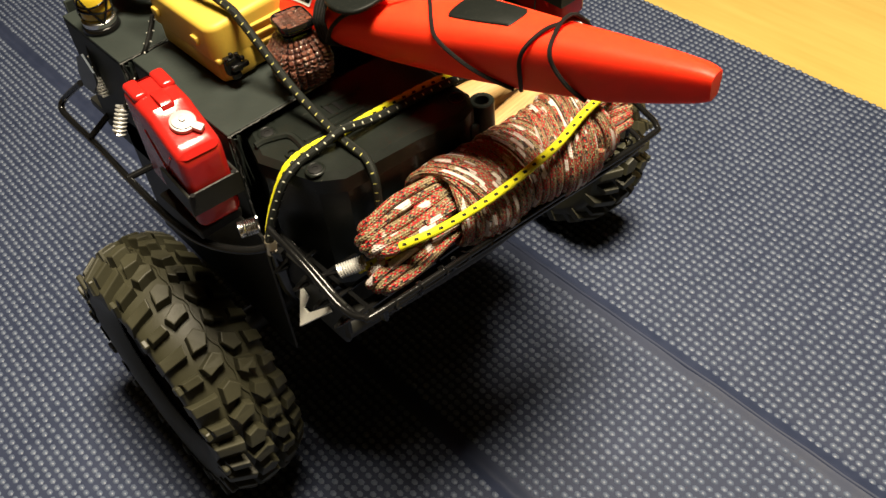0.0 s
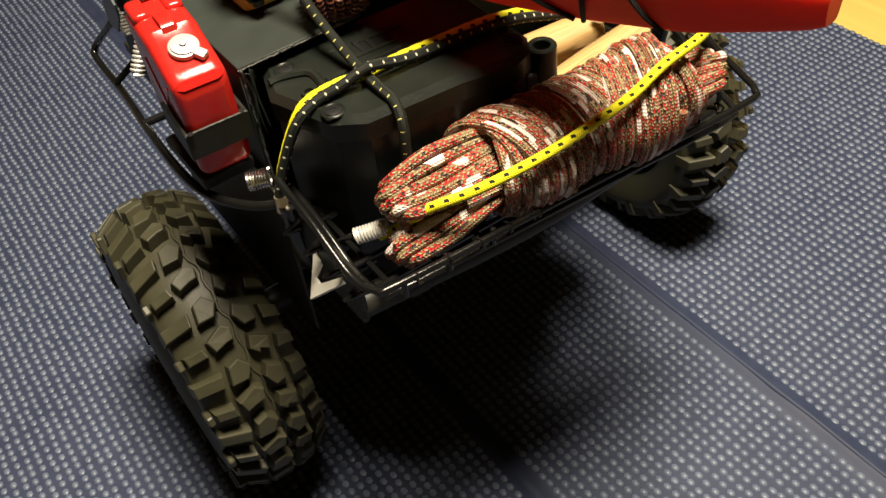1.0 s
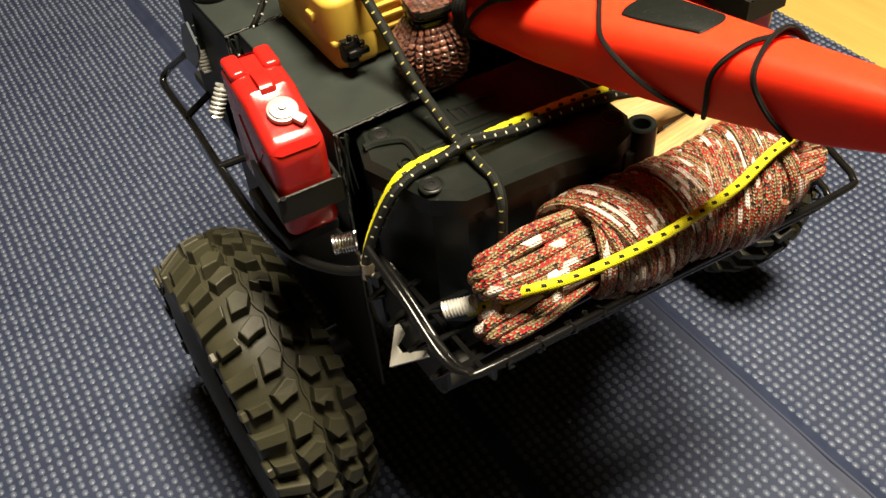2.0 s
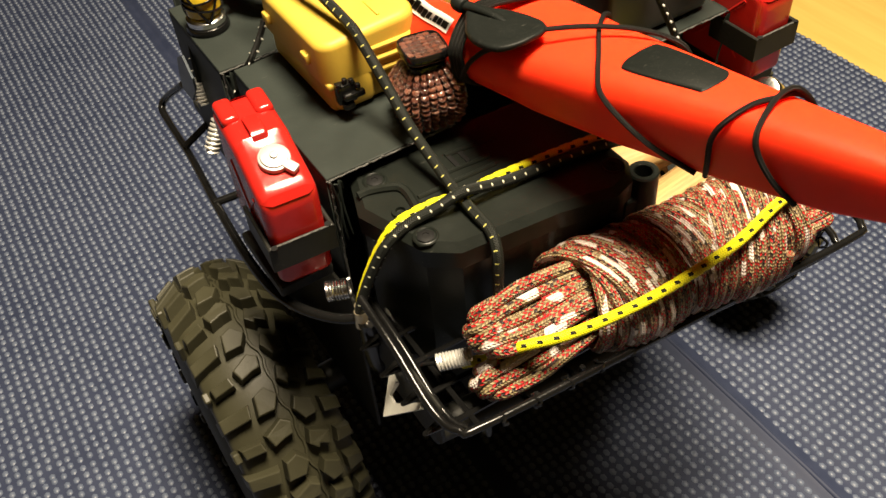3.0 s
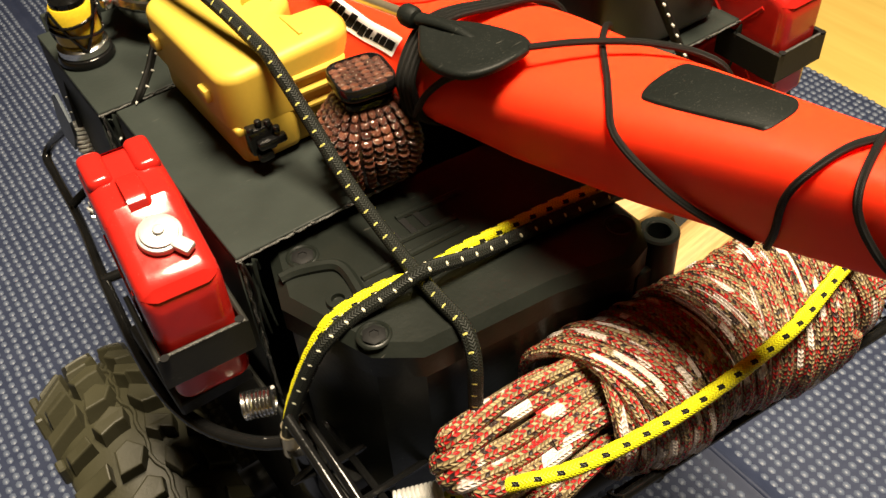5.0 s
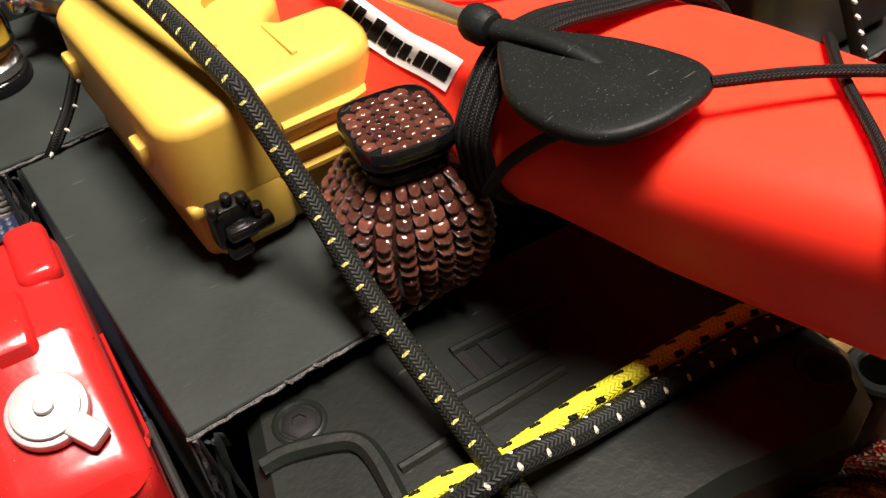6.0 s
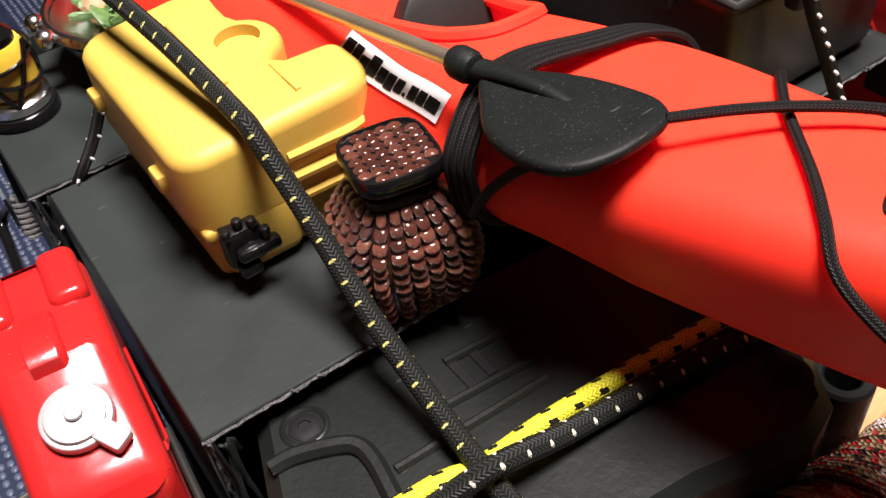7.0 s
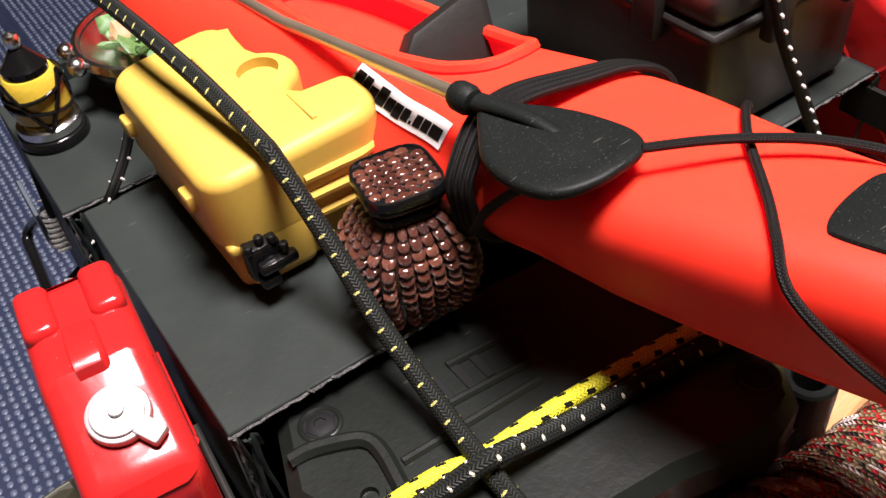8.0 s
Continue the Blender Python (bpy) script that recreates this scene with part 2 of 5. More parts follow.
M_INK = surface("black_ink", (0.008, 0.008, 0.008), 0.6, vary=0.1, spec=0.15)
M_LANTERN = surface("amber_glass", (0.70, 0.50, 0.03), 0.15, coat=0.6)
M_CRUST = surface("tan_crust", (0.42, 0.27, 0.12), 0.6, vary=0.3, big=200)
M_GREEN = surface("green_moss_plastic", (0.10, 0.20, 0.05), 0.5, vary=0.5, big=300)


# ---- mesh helpers ----
def part(name, geo, material, parent=None, label="", smooth=True, at=None):
    """Links one mesh object; geo is a bmesh, or (verts, faces) or (verts, faces, uvs per vertex of each face)."""
    me = bpy.data.meshes.new(name)
    if isinstance(geo, bmesh.types.BMesh):
        geo.to_mesh(me)
        geo.free()
    else:
        me.from_pydata([tuple(v) for v in geo[0]], [], geo[1])
        if len(geo) > 2:
            lay = me.uv_layers.new(name="UVMap")
            lay.data.foreach_set("uv", np.array(geo[2], dtype=np.float32).ravel())
    me.materials.append(material)
    if smooth:
        me.polygons.foreach_set("use_smooth", [True] * len(me.polygons))
        me.set_sharp_from_angle(angle=radians(42))
    ob = new(name, me)
    if parent:
        ob.parent = parent
    if at is not None:
        ob.matrix_basis = at
    if label:
        tagged(ob, label)
    return ob


def thing(name, place, label, category, group="", kind=""):
    ob = new(name)
    ob.empty_display_size = 0.01
    ob.location = place
    return tagged(ob, label, category, group, kind)


def box(lo, hi, bevel=0.0, seg=2):
    bm = bmesh.new()
    bmesh.ops.create_cube(bm, size=1)
    lo, hi = Vector(lo), Vector(hi)
    for v in bm.verts:
        v.co = Vector([lo[i] + (v.co[i] + 0.5) * (hi[i] - lo[i]) for i in range(3)])
    if bevel:
        bmesh.ops.bevel(bm, geom=list(bm.edges), offset=bevel, segments=seg, affect="EDGES", profile=0.5)
    return bm


def prism(outline, z0, z1, bevel=0.0, seg=2):
    """A flat outline (x, y) raised from z0 to z1, with its top edges rounded."""
    bm = bmesh.new()
    lo = [bm.verts.new((x, y, z0)) for x, y in outline]
    hi = [bm.verts.new((x, y, z1)) for x, y in outline]
    n = len(outline)
    top = bm.faces.new(hi)
    bm.faces.new(list(reversed(lo)))
    for i in range(n):
        bm.faces.new((lo[i], lo[(i + 1) % n], hi[(i + 1) % n], hi[i]))
    bmesh.ops.recalc_face_normals(bm, faces=bm.faces)
    if bevel:
        bmesh.ops.bevel(bm, geom=list(top.edges), offset=bevel, segments=seg, affect="EDGES", profile=0.5)
    return bm


def join(*bms):
    """Joins bmeshes into the first."""
    first = bms[0]
    for other in bms[1:]:
        me = bpy.data.meshes.new("joined")
        other.to_mesh(me)
        other.free()
        first.from_mesh(me)
        bpy.data.meshes.remove(me)
    return first


def moved(bm, m):
    bmesh.ops.transform(bm, matrix=m, verts=bm.verts)
    return bm


def disc(r, h, seg=24, bevel=0.0, r2=None):
    """A cylinder or cone on z = 0."""
    bm = bmesh.new()
    bmesh.ops.create_cone(bm, cap_ends=True, segments=seg, radius1=r, radius2=r if r2 is None else r2, depth=h)
    bmesh.ops.translate(bm, vec=(0, 0, h / 2), verts=bm.verts)
    if bevel:
        edges = [e for e in bm.edges if abs(e.verts[0].co.z - e.verts[1].co.z) < 1e-6]
        bmesh.ops.bevel(bm, geom=edges, offset=bevel, segments=2, affect="EDGES", profile=0.5)
    return bm


def ball(r):
    """A small faceted ball."""
    bm = bmesh.new()
    bmesh.ops.create_uvsphere(bm, u_segments=16, v_segments=10, radius=r)
    return bm


def lathe(profile, seg=48, axis="Z"):
    """Turns (radius, height) pairs about an axis."""
    verts, faces, k = [], [], len(profile)
    for i in range(seg):
        a = 2 * math.pi * i / seg
        for r, h in profile:
            p = (r * math.cos(a), r * math.sin(a), h)
            verts.append(p if axis == "Z" else (p[2], p[0], p[1]))
    for i in range(seg):
        for j in range(k - 1):
            a, b = i * k + j, ((i + 1) % seg) * k + j
            faces.append((a, b, b + 1, a + 1))
    return verts, faces


def spline(points, step=0.002, closed=False):
    """Points along a smooth curve through the given ones, at about even steps."""
    p = [Vector(q) for q in points]
    n = len(p)
    out = []
    for i in range(n if closed else n - 1):
        if closed:
            a, b, c, d = p[(i - 1) % n], p[i], p[(i + 1) % n], p[(i + 2) % n]
        else:
            b, c = p[i], p[i + 1]
            a = p[i - 1] if i else b * 2 - c
            d = p[i + 2] if i + 2 < n else c * 2 - b
        k = max(2, int((c - b).length / step))
        for j in range(k):
            t = j / k
            out.append(0.5 * (2 * b + (c - a) * t + (2 * a - 5 * b + 4 * c - d) * t * t + (3 * b - a - 3 * c + d) * t ** 3))
    if not closed:
        out.append(p[-1])
    return out


def tube(path, r, sides=10, closed=False, flat=1.0):
    """A round tube along a path, with its length (m) and turn (0 to 1) as UV. r may be a function of 0 to 1."""
    n = len(path)
    verts, faces, uvs = [], [], []
    up = Vector((0.123, 0.31, 0.94)).normalized()
    length, lens = 0.0, []
    for i in range(n):
        a = path[i - 1] if (i or closed) else path[i]
        b = path[(i + 1) % n] if (i + 1 < n or closed) else path[i]
        d = (b - a).normalized()
        side = d.cross(up)
        if side.length < 1e-4:
            side = d.orthogonal()
        side.normalize()
        up = side.cross(d).normalized()
        rad = r(i / max(1, n - 1)) if callable(r) else r
        for j in range(sides):
            t = 2 * math.pi * j / sides
            verts.append(path[i] + side * (math.cos(t) * rad) + up * (math.sin(t) * rad * flat))
        if i:
            length += (path[i] - path[i - 1]).length
        lens.append(length)
    for i in range(n if closed else n - 1):
        i2 = (i + 1) % n
        l0, l1 = lens[i], lens[i2] if i2 else lens[-1] + (path[0] - path[-1]).length
        for j in range(sides):
            j2 = (j + 1) % sides
            faces.append((i * sides + j, i * sides + j2, i2 * sides + j2, i2 * sides + j))
            v0, v1 = j / sides, (j + 1) / sides
            uvs += [(l0, v0), (l0, v1), (l1, v1), (l1, v0)]
    if not closed:
        faces.append(tuple(range(sides - 1, -1, -1)))
        faces.append(tuple((n - 1) * sides + j for j in range(sides)))
        uvs += [(0, j / sides) for j in range(sides)] + [(length, j / sides) for j in range(sides)]
    return verts, faces, uvs


def joined_tubes(*geos):
    verts, faces, uvs = [], [], []
    for v, f, u in geos:
        k = len(verts)
        verts += v
        faces += [tuple(i + k for i in q) for q in f]
        uvs += u
    return verts, faces, uvs


def coil(a, b, r, wire, turns, sides=6):
    """A helical spring from a to b."""
    a, b = Vector(a), Vector(b)
    d = (b - a).normalized()
    x = d.orthogonal().normalized()
    y = d.cross(x)
    n = int(turns * 14)
    path = [a + (b - a) * (i / n) + x * (r * math.cos(2 * math.pi * turns * i / n)) + y * (r * math.sin(2 * math.pi * turns * i / n)) for i in range(n + 1)]
    return tube(path, wire, sides)


def loft(sections, close_ends=True):
    """Skins a row of closed sections that have the same number of points."""
    verts, faces, k = [], [], len(sections[0])
    for s in sections:
        verts += [tuple(p) for p in s]
    for i in range(len(sections) - 1):
        for j in range(k):
            j2 = (j + 1) % k
            faces.append((i * k + j, i * k + j2, (i + 1) * k + j2, (i + 1) * k + j))
    if close_ends:
        faces.append(tuple(range(k - 1, -1, -1)))
        faces.append(tuple((len(sections) - 1) * k + j for j in range(k)))
    return verts, faces


# ---- the room ----
def room():
    tagged(part("floor", box((-2.2, -2.0, -0.06), (2.2, 2.4, -0.006)), M_FLOOR, smooth=False), "warm yellow wooden floor beside the blue mat", "floor", kind="structure")
    for nm, lo, hi in (("wall_north", (-2.2, 2.4, -0.06), (2.2, 2.5, 2.5)), ("wall_south", (-2.2, -2.1, -0.06), (2.2, -2.0, 2.5)),
                       ("wall_west", (-2.3, -2.1, -0.06), (-2.2, 2.5, 2.5)), ("wall_east", (2.2, -2.1, -0.06), (2.3, 2.5, 2.5))):
        tagged(part(nm, box(lo, hi), M_WALL, smooth=False), "plain warm painted room wall", "wall", kind="structure")
    tagged(part("ceiling", box((-2.3, -2.1, 2.5), (2.3, 2.5, 2.6)), M_CEIL, smooth=False), "plain white painted ceiling", "ceiling", kind="structure")


MAT_EDGE = 0.402


def mat_height(x):
    """The mat's surface: a raised fold at 0.108, a shallow groove at -0.02."""
    return 0.0030 * np.exp(-((x - 0.110) / 0.0055) ** 2) - 0.0024 * np.exp(-((x + 0.020) / 0.0045) ** 2)


def exercise_mat():
    top = thing("exercise_mat", (0, 0, -0.006), "dark blue foam exercise mat with raised dots and fold lines", "mat")
    xs = sorted(set([round(v, 4) for v in np.arange(-0.80, 0.40, 0.02)] + [round(v, 4) for v in np.arange(0.08, 0.14, 0.0015)] + [round(v, 4) for v in np.arange(-0.035, -0.005, 0.001)] + [MAT_EDGE - 0.002, MAT_EDGE]))
    ys = [-0.75, -0.2, 0.2, 0.6, 0.95]
    verts, faces, k = [], [], len(ys)
    for x in xs:
        drop = 0.0015 if x >= MAT_EDGE - 1e-6 else 0
        verts += [(x, y, 0.006 + float(mat_height(np.array(x))) - drop) for y in ys]
    m = len(verts)
    verts += [(x, y, 0.0) for x in xs for y in ys]
    for i in range(len(xs) - 1):
        for j in range(k - 1):
            a = i * k + j
            faces += [(a, a + k, a + k + 1, a + 1), (m + a + 1, m + a + k + 1, m + a + k, m + a)]
    e = (len(xs) - 1) * k
    for j in range(k - 1):
        faces += [(e + j, m + e + j, m + e + j + 1, e + j + 1), (j + 1, m + j + 1, m + j, j)]
    part("sheet", (verts, faces), M_MAT, top)
    # worn welt along the fold
    rs0 = random.Random(12)
    welt = [Vector((0.110 + rs0.uniform(-0.0004, 0.0004), y, 0.0080 + rs0.uniform(-0.0004, 0.0004))) for y in np.arange(-0.74, 0.945, 0.02)]
    part("fold_welt", tube(welt, 0.0017, 10), M_MAT, top, "worn pale welt along the mat's fold")
    # raised dots in rows along the mat
    p = 0.0052
    gx, gy = np.meshgrid(np.arange(-0.797, MAT_EDGE - 0.003, p), np.arange(-0.747, 0.948, p), indexing="ij")
    gx, gy = gx.ravel(), gy.ravel()
    flat = (abs(gx - 0.110) > 0.0038) & (abs(gx + 0.020) > 0.0032)
    gx, gy = gx[flat], gy[flat]
    rs = np.random.RandomState(4)
    gx = gx + rs.normal(0, 0.00022, gx.size)
    gy = gy + rs.normal(0, 0.00035, gy.size)
    h = 0.0011 * rs.uniform(0.6, 1.3, gx.size)
    z = mat_height(gx) + 0.0058
    k = 6
    v = np.empty((gx.size, 2 * k + 1, 3), dtype=np.float32)
    for c in range(k):
        a = 2 * math.pi * (c + 0.5) / k
        ca, sa = math.cos(a), math.sin(a)
        v[:, c] = np.stack([gx + 0.0019 * ca, gy + 0.0024 * sa, z], 1)
        v[:, k + c] = np.stack([gx + 0.0014 * ca, gy + 0.0018 * sa, z + h * 0.78], 1)
    v[:, 2 * k] = np.stack([gx, gy, z + h], 1)
    tri = np.array([[c, (c + 1) % k, k + c] for c in range(k)] + [[(c + 1) % k, k + (c + 1) % k, k + c] for c in range(k)] + [[k + c, k + (c + 1) % k, 2 * k] for c in range(k)])
    f = (tri[None] + (2 * k + 1) * np.arange(gx.size)[:, None, None]).reshape(-1, 3)
    me = bpy.data.meshes.new("raised_dots")
    me.vertices.add(v.shape[0] * v.shape[1])
    me.vertices.foreach_set("co", v.ravel())
    me.loops.add(f.size)
    me.loops.foreach_set("vertex_index", f.ravel().astype(np.int32))
    me.polygons.add(len(f))
    me.polygons.foreach_set("loop_start", (np.arange(len(f)) * 3).astype(np.int32))
    me.polygons.foreach_set("use_smooth", np.ones(len(f), dtype=bool))
    me.update()
    me.validate()
    me.materials.append(M_DOT)
    ob = new("raised_dots", me)
    ob.parent = top
    tagged(ob, kind="stuff")


room()
exercise_mat()


# ---- the trailer ----
TRUCK = thing("model_trailer", (0, 0, 0), "black two-wheeled model off-road trailer with knobbly tyres and camping load", "model trailer")
R_TYRE, W_TYRE = 0.0735, 0.046
HUBS = ((-0.1115, 0.018), (0.158, 0.018))


def lug_mesh(name, outline, height):
    """A tread block: an outline in (x across, s along the tread) with sloped sides, its base sunk in the tyre."""
    bm = bmesh.new()
    r0 = R_TYRE - 0.0062
    rings = []
    k = len(outline)
    turn = sum(outline[i - 1][0] * outline[i][1] - outline[i][0] * outline[i - 1][1] for i in range(k))
    side = 1 if turn > 0 else -1
    for inset, hgt in ((0.0000, -0.002), (0.0006, height * 0.90), (0.0008, height * 0.98), (0.0012, height)):
        ring = []
        for i, (x, s) in enumerate(outline):
            # each side moves inwards by the inset
            p, q, o = Vector(outline[i - 1]), Vector((x, s)), Vector(outline[(i + 1) % k])
            e1, e2 = (q - p).normalized(), (o - q).normalized()
            n1, n2 = Vector((-e1.y, e1.x)) * side, Vector((-e2.y, e2.x)) * side
            d = (n1 + n2) * (inset / max(0.5, 1 + n1.dot(n2)))
            x2, s2 = x + d.x, s + d.y
            a = s2 / R_TYRE
            edge = abs(x2) / 0.023
            r = r0 + hgt - 0.0085 * edge ** 2.6
            ring.append(bm.verts.new((x2, -r * math.cos(a), r * math.sin(a))))
        rings.append(ring)
    for a, b in zip(rings, rings[1:]):
        for i in range(k):
            bm.faces.new((a[i], a[(i + 1) % k], b[(i + 1) % k], b[i]))
    bm.faces.new(rings[-1])
    bmesh.ops.recalc_face_normals(bm, faces=bm.faces)
    me = bpy.data.meshes.new(name)
    bm.to_mesh(me)
    bm.free()
    me.materials.append(M_TYRE)
    return me


N_LUG = 16
STEP = 2 * math.pi * R_TYRE / N_LUG


def lug(height, *corners):
    return lug_mesh("tread_block", [(x / 1000, b * STEP) for x, b in corners], height)


H_LUG = 0.0060
LUGS = [
    lug(H_LUG, (-23.2, -0.37), (-9.4, -0.36), (-10.8, -0.60), (-23.2, -0.63)),
    lug(H_LUG, (-20.6, 0.10), (-11.4, 0.105), (-10.6, -0.085), (-20.0, -0.10)),
    lug(H_LUG, (-1.8, 0.28), (2.2, 0.165), (0.8, -0.02), (-2.8, -0.03), (-8.3, -0.085), (-10.2, 0.13)),
    lug(H_LUG, (-2.0, -0.24), (2.2, -0.43), (-1.4, -0.63), (-9.4, -0.62), (-7.6, -0.31)),
    lug(H_LUG, (5.6, -0.03), (14.0, -0.20), (12.0, -0.43), (8.2, -0.34), (7.0, -0.40), (3.4, -0.25)),
    lug(H_LUG, (6.4, -0.52), (13.2, -0.68), (12.8, -0.93), (6.6, -0.93), (3.6, -0.71)),
    lug(H_LUG, (15.8, -0.24), (23.0, -0.38), (23.0, -0.58), (14.0, -0.46)),
    lug(H_LUG, (14.8, -0.70), (23.0, -0.86), (23.0, -1.10), (14.4, -0.98)),
]


def tyre_profile(r, w):
    h = w / 2
    out = [(r * 0.56, -h * 0.70), (r * 0.62, -h * 0.86), (r * 0.74, -h * 0.97), (r * 0.80, -h * 0.965)]
    for q in (-0.92, -0.75, -0.5, -0.25, 0, 0.25, 0.5, 0.75, 0.92):
        out.append((r - 0.0062 - 0.0085 * abs(q) ** 2.6, h * q))
    return out + [(r * 0.80, h * 0.965), (r * 0.74, h * 0.97), (r * 0.62, h * 0.86), (r * 0.56, h * 0.70)]


def wheel(x, y):
    at = Matrix.Translation((x, y, R_TYRE))
    tyre = part("tyre", lathe(tyre_profile(R_TYRE, W_TYRE), 72, "X"), M_TYRE, TRUCK, "olive-black rubber tyre with chunky tread blocks", at=at)
    out = 1 if x > 0 else -1
    rim = part("rim", lathe([(0.0, 0.004), (0.006, 0.006), (0.010, 0.004), (0.030, -0.004), (0.038, 0.004), (0.0415, 0.014), (0.0425, 0.0165), (0.0415, 0.0165), (0.0405, -0.016)], 40, "X"), M_STEEL, TRUCK, "gloss black wheel rim", at=at @ Matrix.Diagonal((out, 1, 1, 1)))
    part("hub_nut", moved(disc(0.005, 0.006, 6), pose(0.004, 0, 0, 0, 90, 0)), M_CHROME, rim)
    turn = 9 if x > 0 else 1.7
    for me in LUGS:
        for i in range(N_LUG):
            ob = new("tread_block", me)
            ob.parent = tyre
            ob.matrix_basis = pose(0, 0, 0, turn + i * 360 / N_LUG, 0, 0)
    # thin wavy ridge along the crown, between the block rows
    ridge = []
    for i in range(N_LUG * 8):
        b = i / 8
        q = b % 1.0
        xx = 0.0028 + 0.0008 * math.sin(2 * math.pi * (2 * q + 0.1)) + 0.0006 * math.sin(2 * math.pi * (q + 0.3))
        a = b * STEP / R_TYRE + radians(turn)
        rr = R_TYRE - 0.0060
        ridge.append(Vector((xx, -rr * math.cos(a), rr * math.sin(a))))
    part("crown_ridge", tube(ridge, 0.00075, 6, closed=True), M_TYRE, tyre)
    # small blocks on the outer wall
    me = bpy.data.meshes.new("side_block")
    bm = box((-0.0014, -0.0022, -0.0042), (0.0014, 0.0022, 0.0042), 0.0006, 1)
    bm.to_mesh(me)
    bm.free()
    me.materials.append(M_TYRE)
    for i in range(N_LUG):
        a = 2 * math.pi * i / N_LUG + math.pi / 2 + radians(turn)
        ob = new("side_block", me)
        ob.parent = tyre
        ob.matrix_basis = Matrix.Translation((out * 0.0222, 0, 0)) @ Matrix.Rotation(a, 4, "X") @ Matrix.Translation((0, 0, R_TYRE * 0.865))


for hx, hy in HUBS:
    wheel(hx, hy)


def bar(name, points, r, material=M_STEEL, parent=TRUCK, label="", step=0.003, sides=10):
    return part(name, tube(spline(points, step), r, sides), material, parent, label)


def chassis():
    # axle, frame rails and pan under the load
    y = 0.018
    part("axle", tube(spline([(-0.10, y, 0.0735), (0.0, y, 0.074), (0.135, y, 0.0735)], 0.02), 0.007, 12), M_BLACK, TRUCK)
    for x in (-0.045, 0.055):
        part("frame_rail", box((x - 0.005, -0.075, 0.135), (x + 0.005, 0.125, 0.160), 0.0015), M_BLACK, TRUCK)
        part("leaf_spring", tube(spline([(x, -0.05, 0.136), (x, -0.01, 0.092), (x, y, 0.083), (x, 0.046, 0.092), (x, 0.085, 0.136)], 0.004), 0.0035, 8, flat=0.5), M_BLACK, TRUCK)
    part("floor_pan", box((-0.076, -0.060, 0.161), (0.092, 0.130, 0.1665), 0.001), M_BLACK, TRUCK)
    part("front_panel", box((-0.0765, 0.1005, 0.1675), (0.0985, 0.1025, 0.236), 0.0004, 1), M_SHEET, TRUCK)


def cage():
    # side step bar with its bend to the rear post
    for s_, cx in ((-1, 0.0), (1, 0.012)):
        X = lambda v: cx + s_ * v
        bar("side_bar", [(X(0.080), -0.060, 0.196), (X(0.090), -0.052, 0.194), (X(0.099), -0.036, 0.193), (X(0.1015), -0.012, 0.190), (X(0.098), 0.035, 0.180),
                         (X(0.092), 0.090, 0.166), (X(0.0895), 0.130, 0.159), (X(0.0885), 0.1425, 0.160), (X(0.0850), 0.1400, 0.166), (X(0.080), 0.118, 0.184)], 0.0018, label="gloss black bent tube")
        bar("cross_bar", [(X(0.0915), 0.098, 0.167), (X(0.078), 0.096, 0.176)], 0.0016)
        bar("cross_bar", [(X(0.098), 0.040, 0.180), (X(0.080), 0.036, 0.182)], 0.0016)
        bar("rear_post", [(X(0.082), -0.060, 0.196), (X(0.080), -0.056, 0.17), (X(0.074), -0.05, 0.150)], 0.0036)


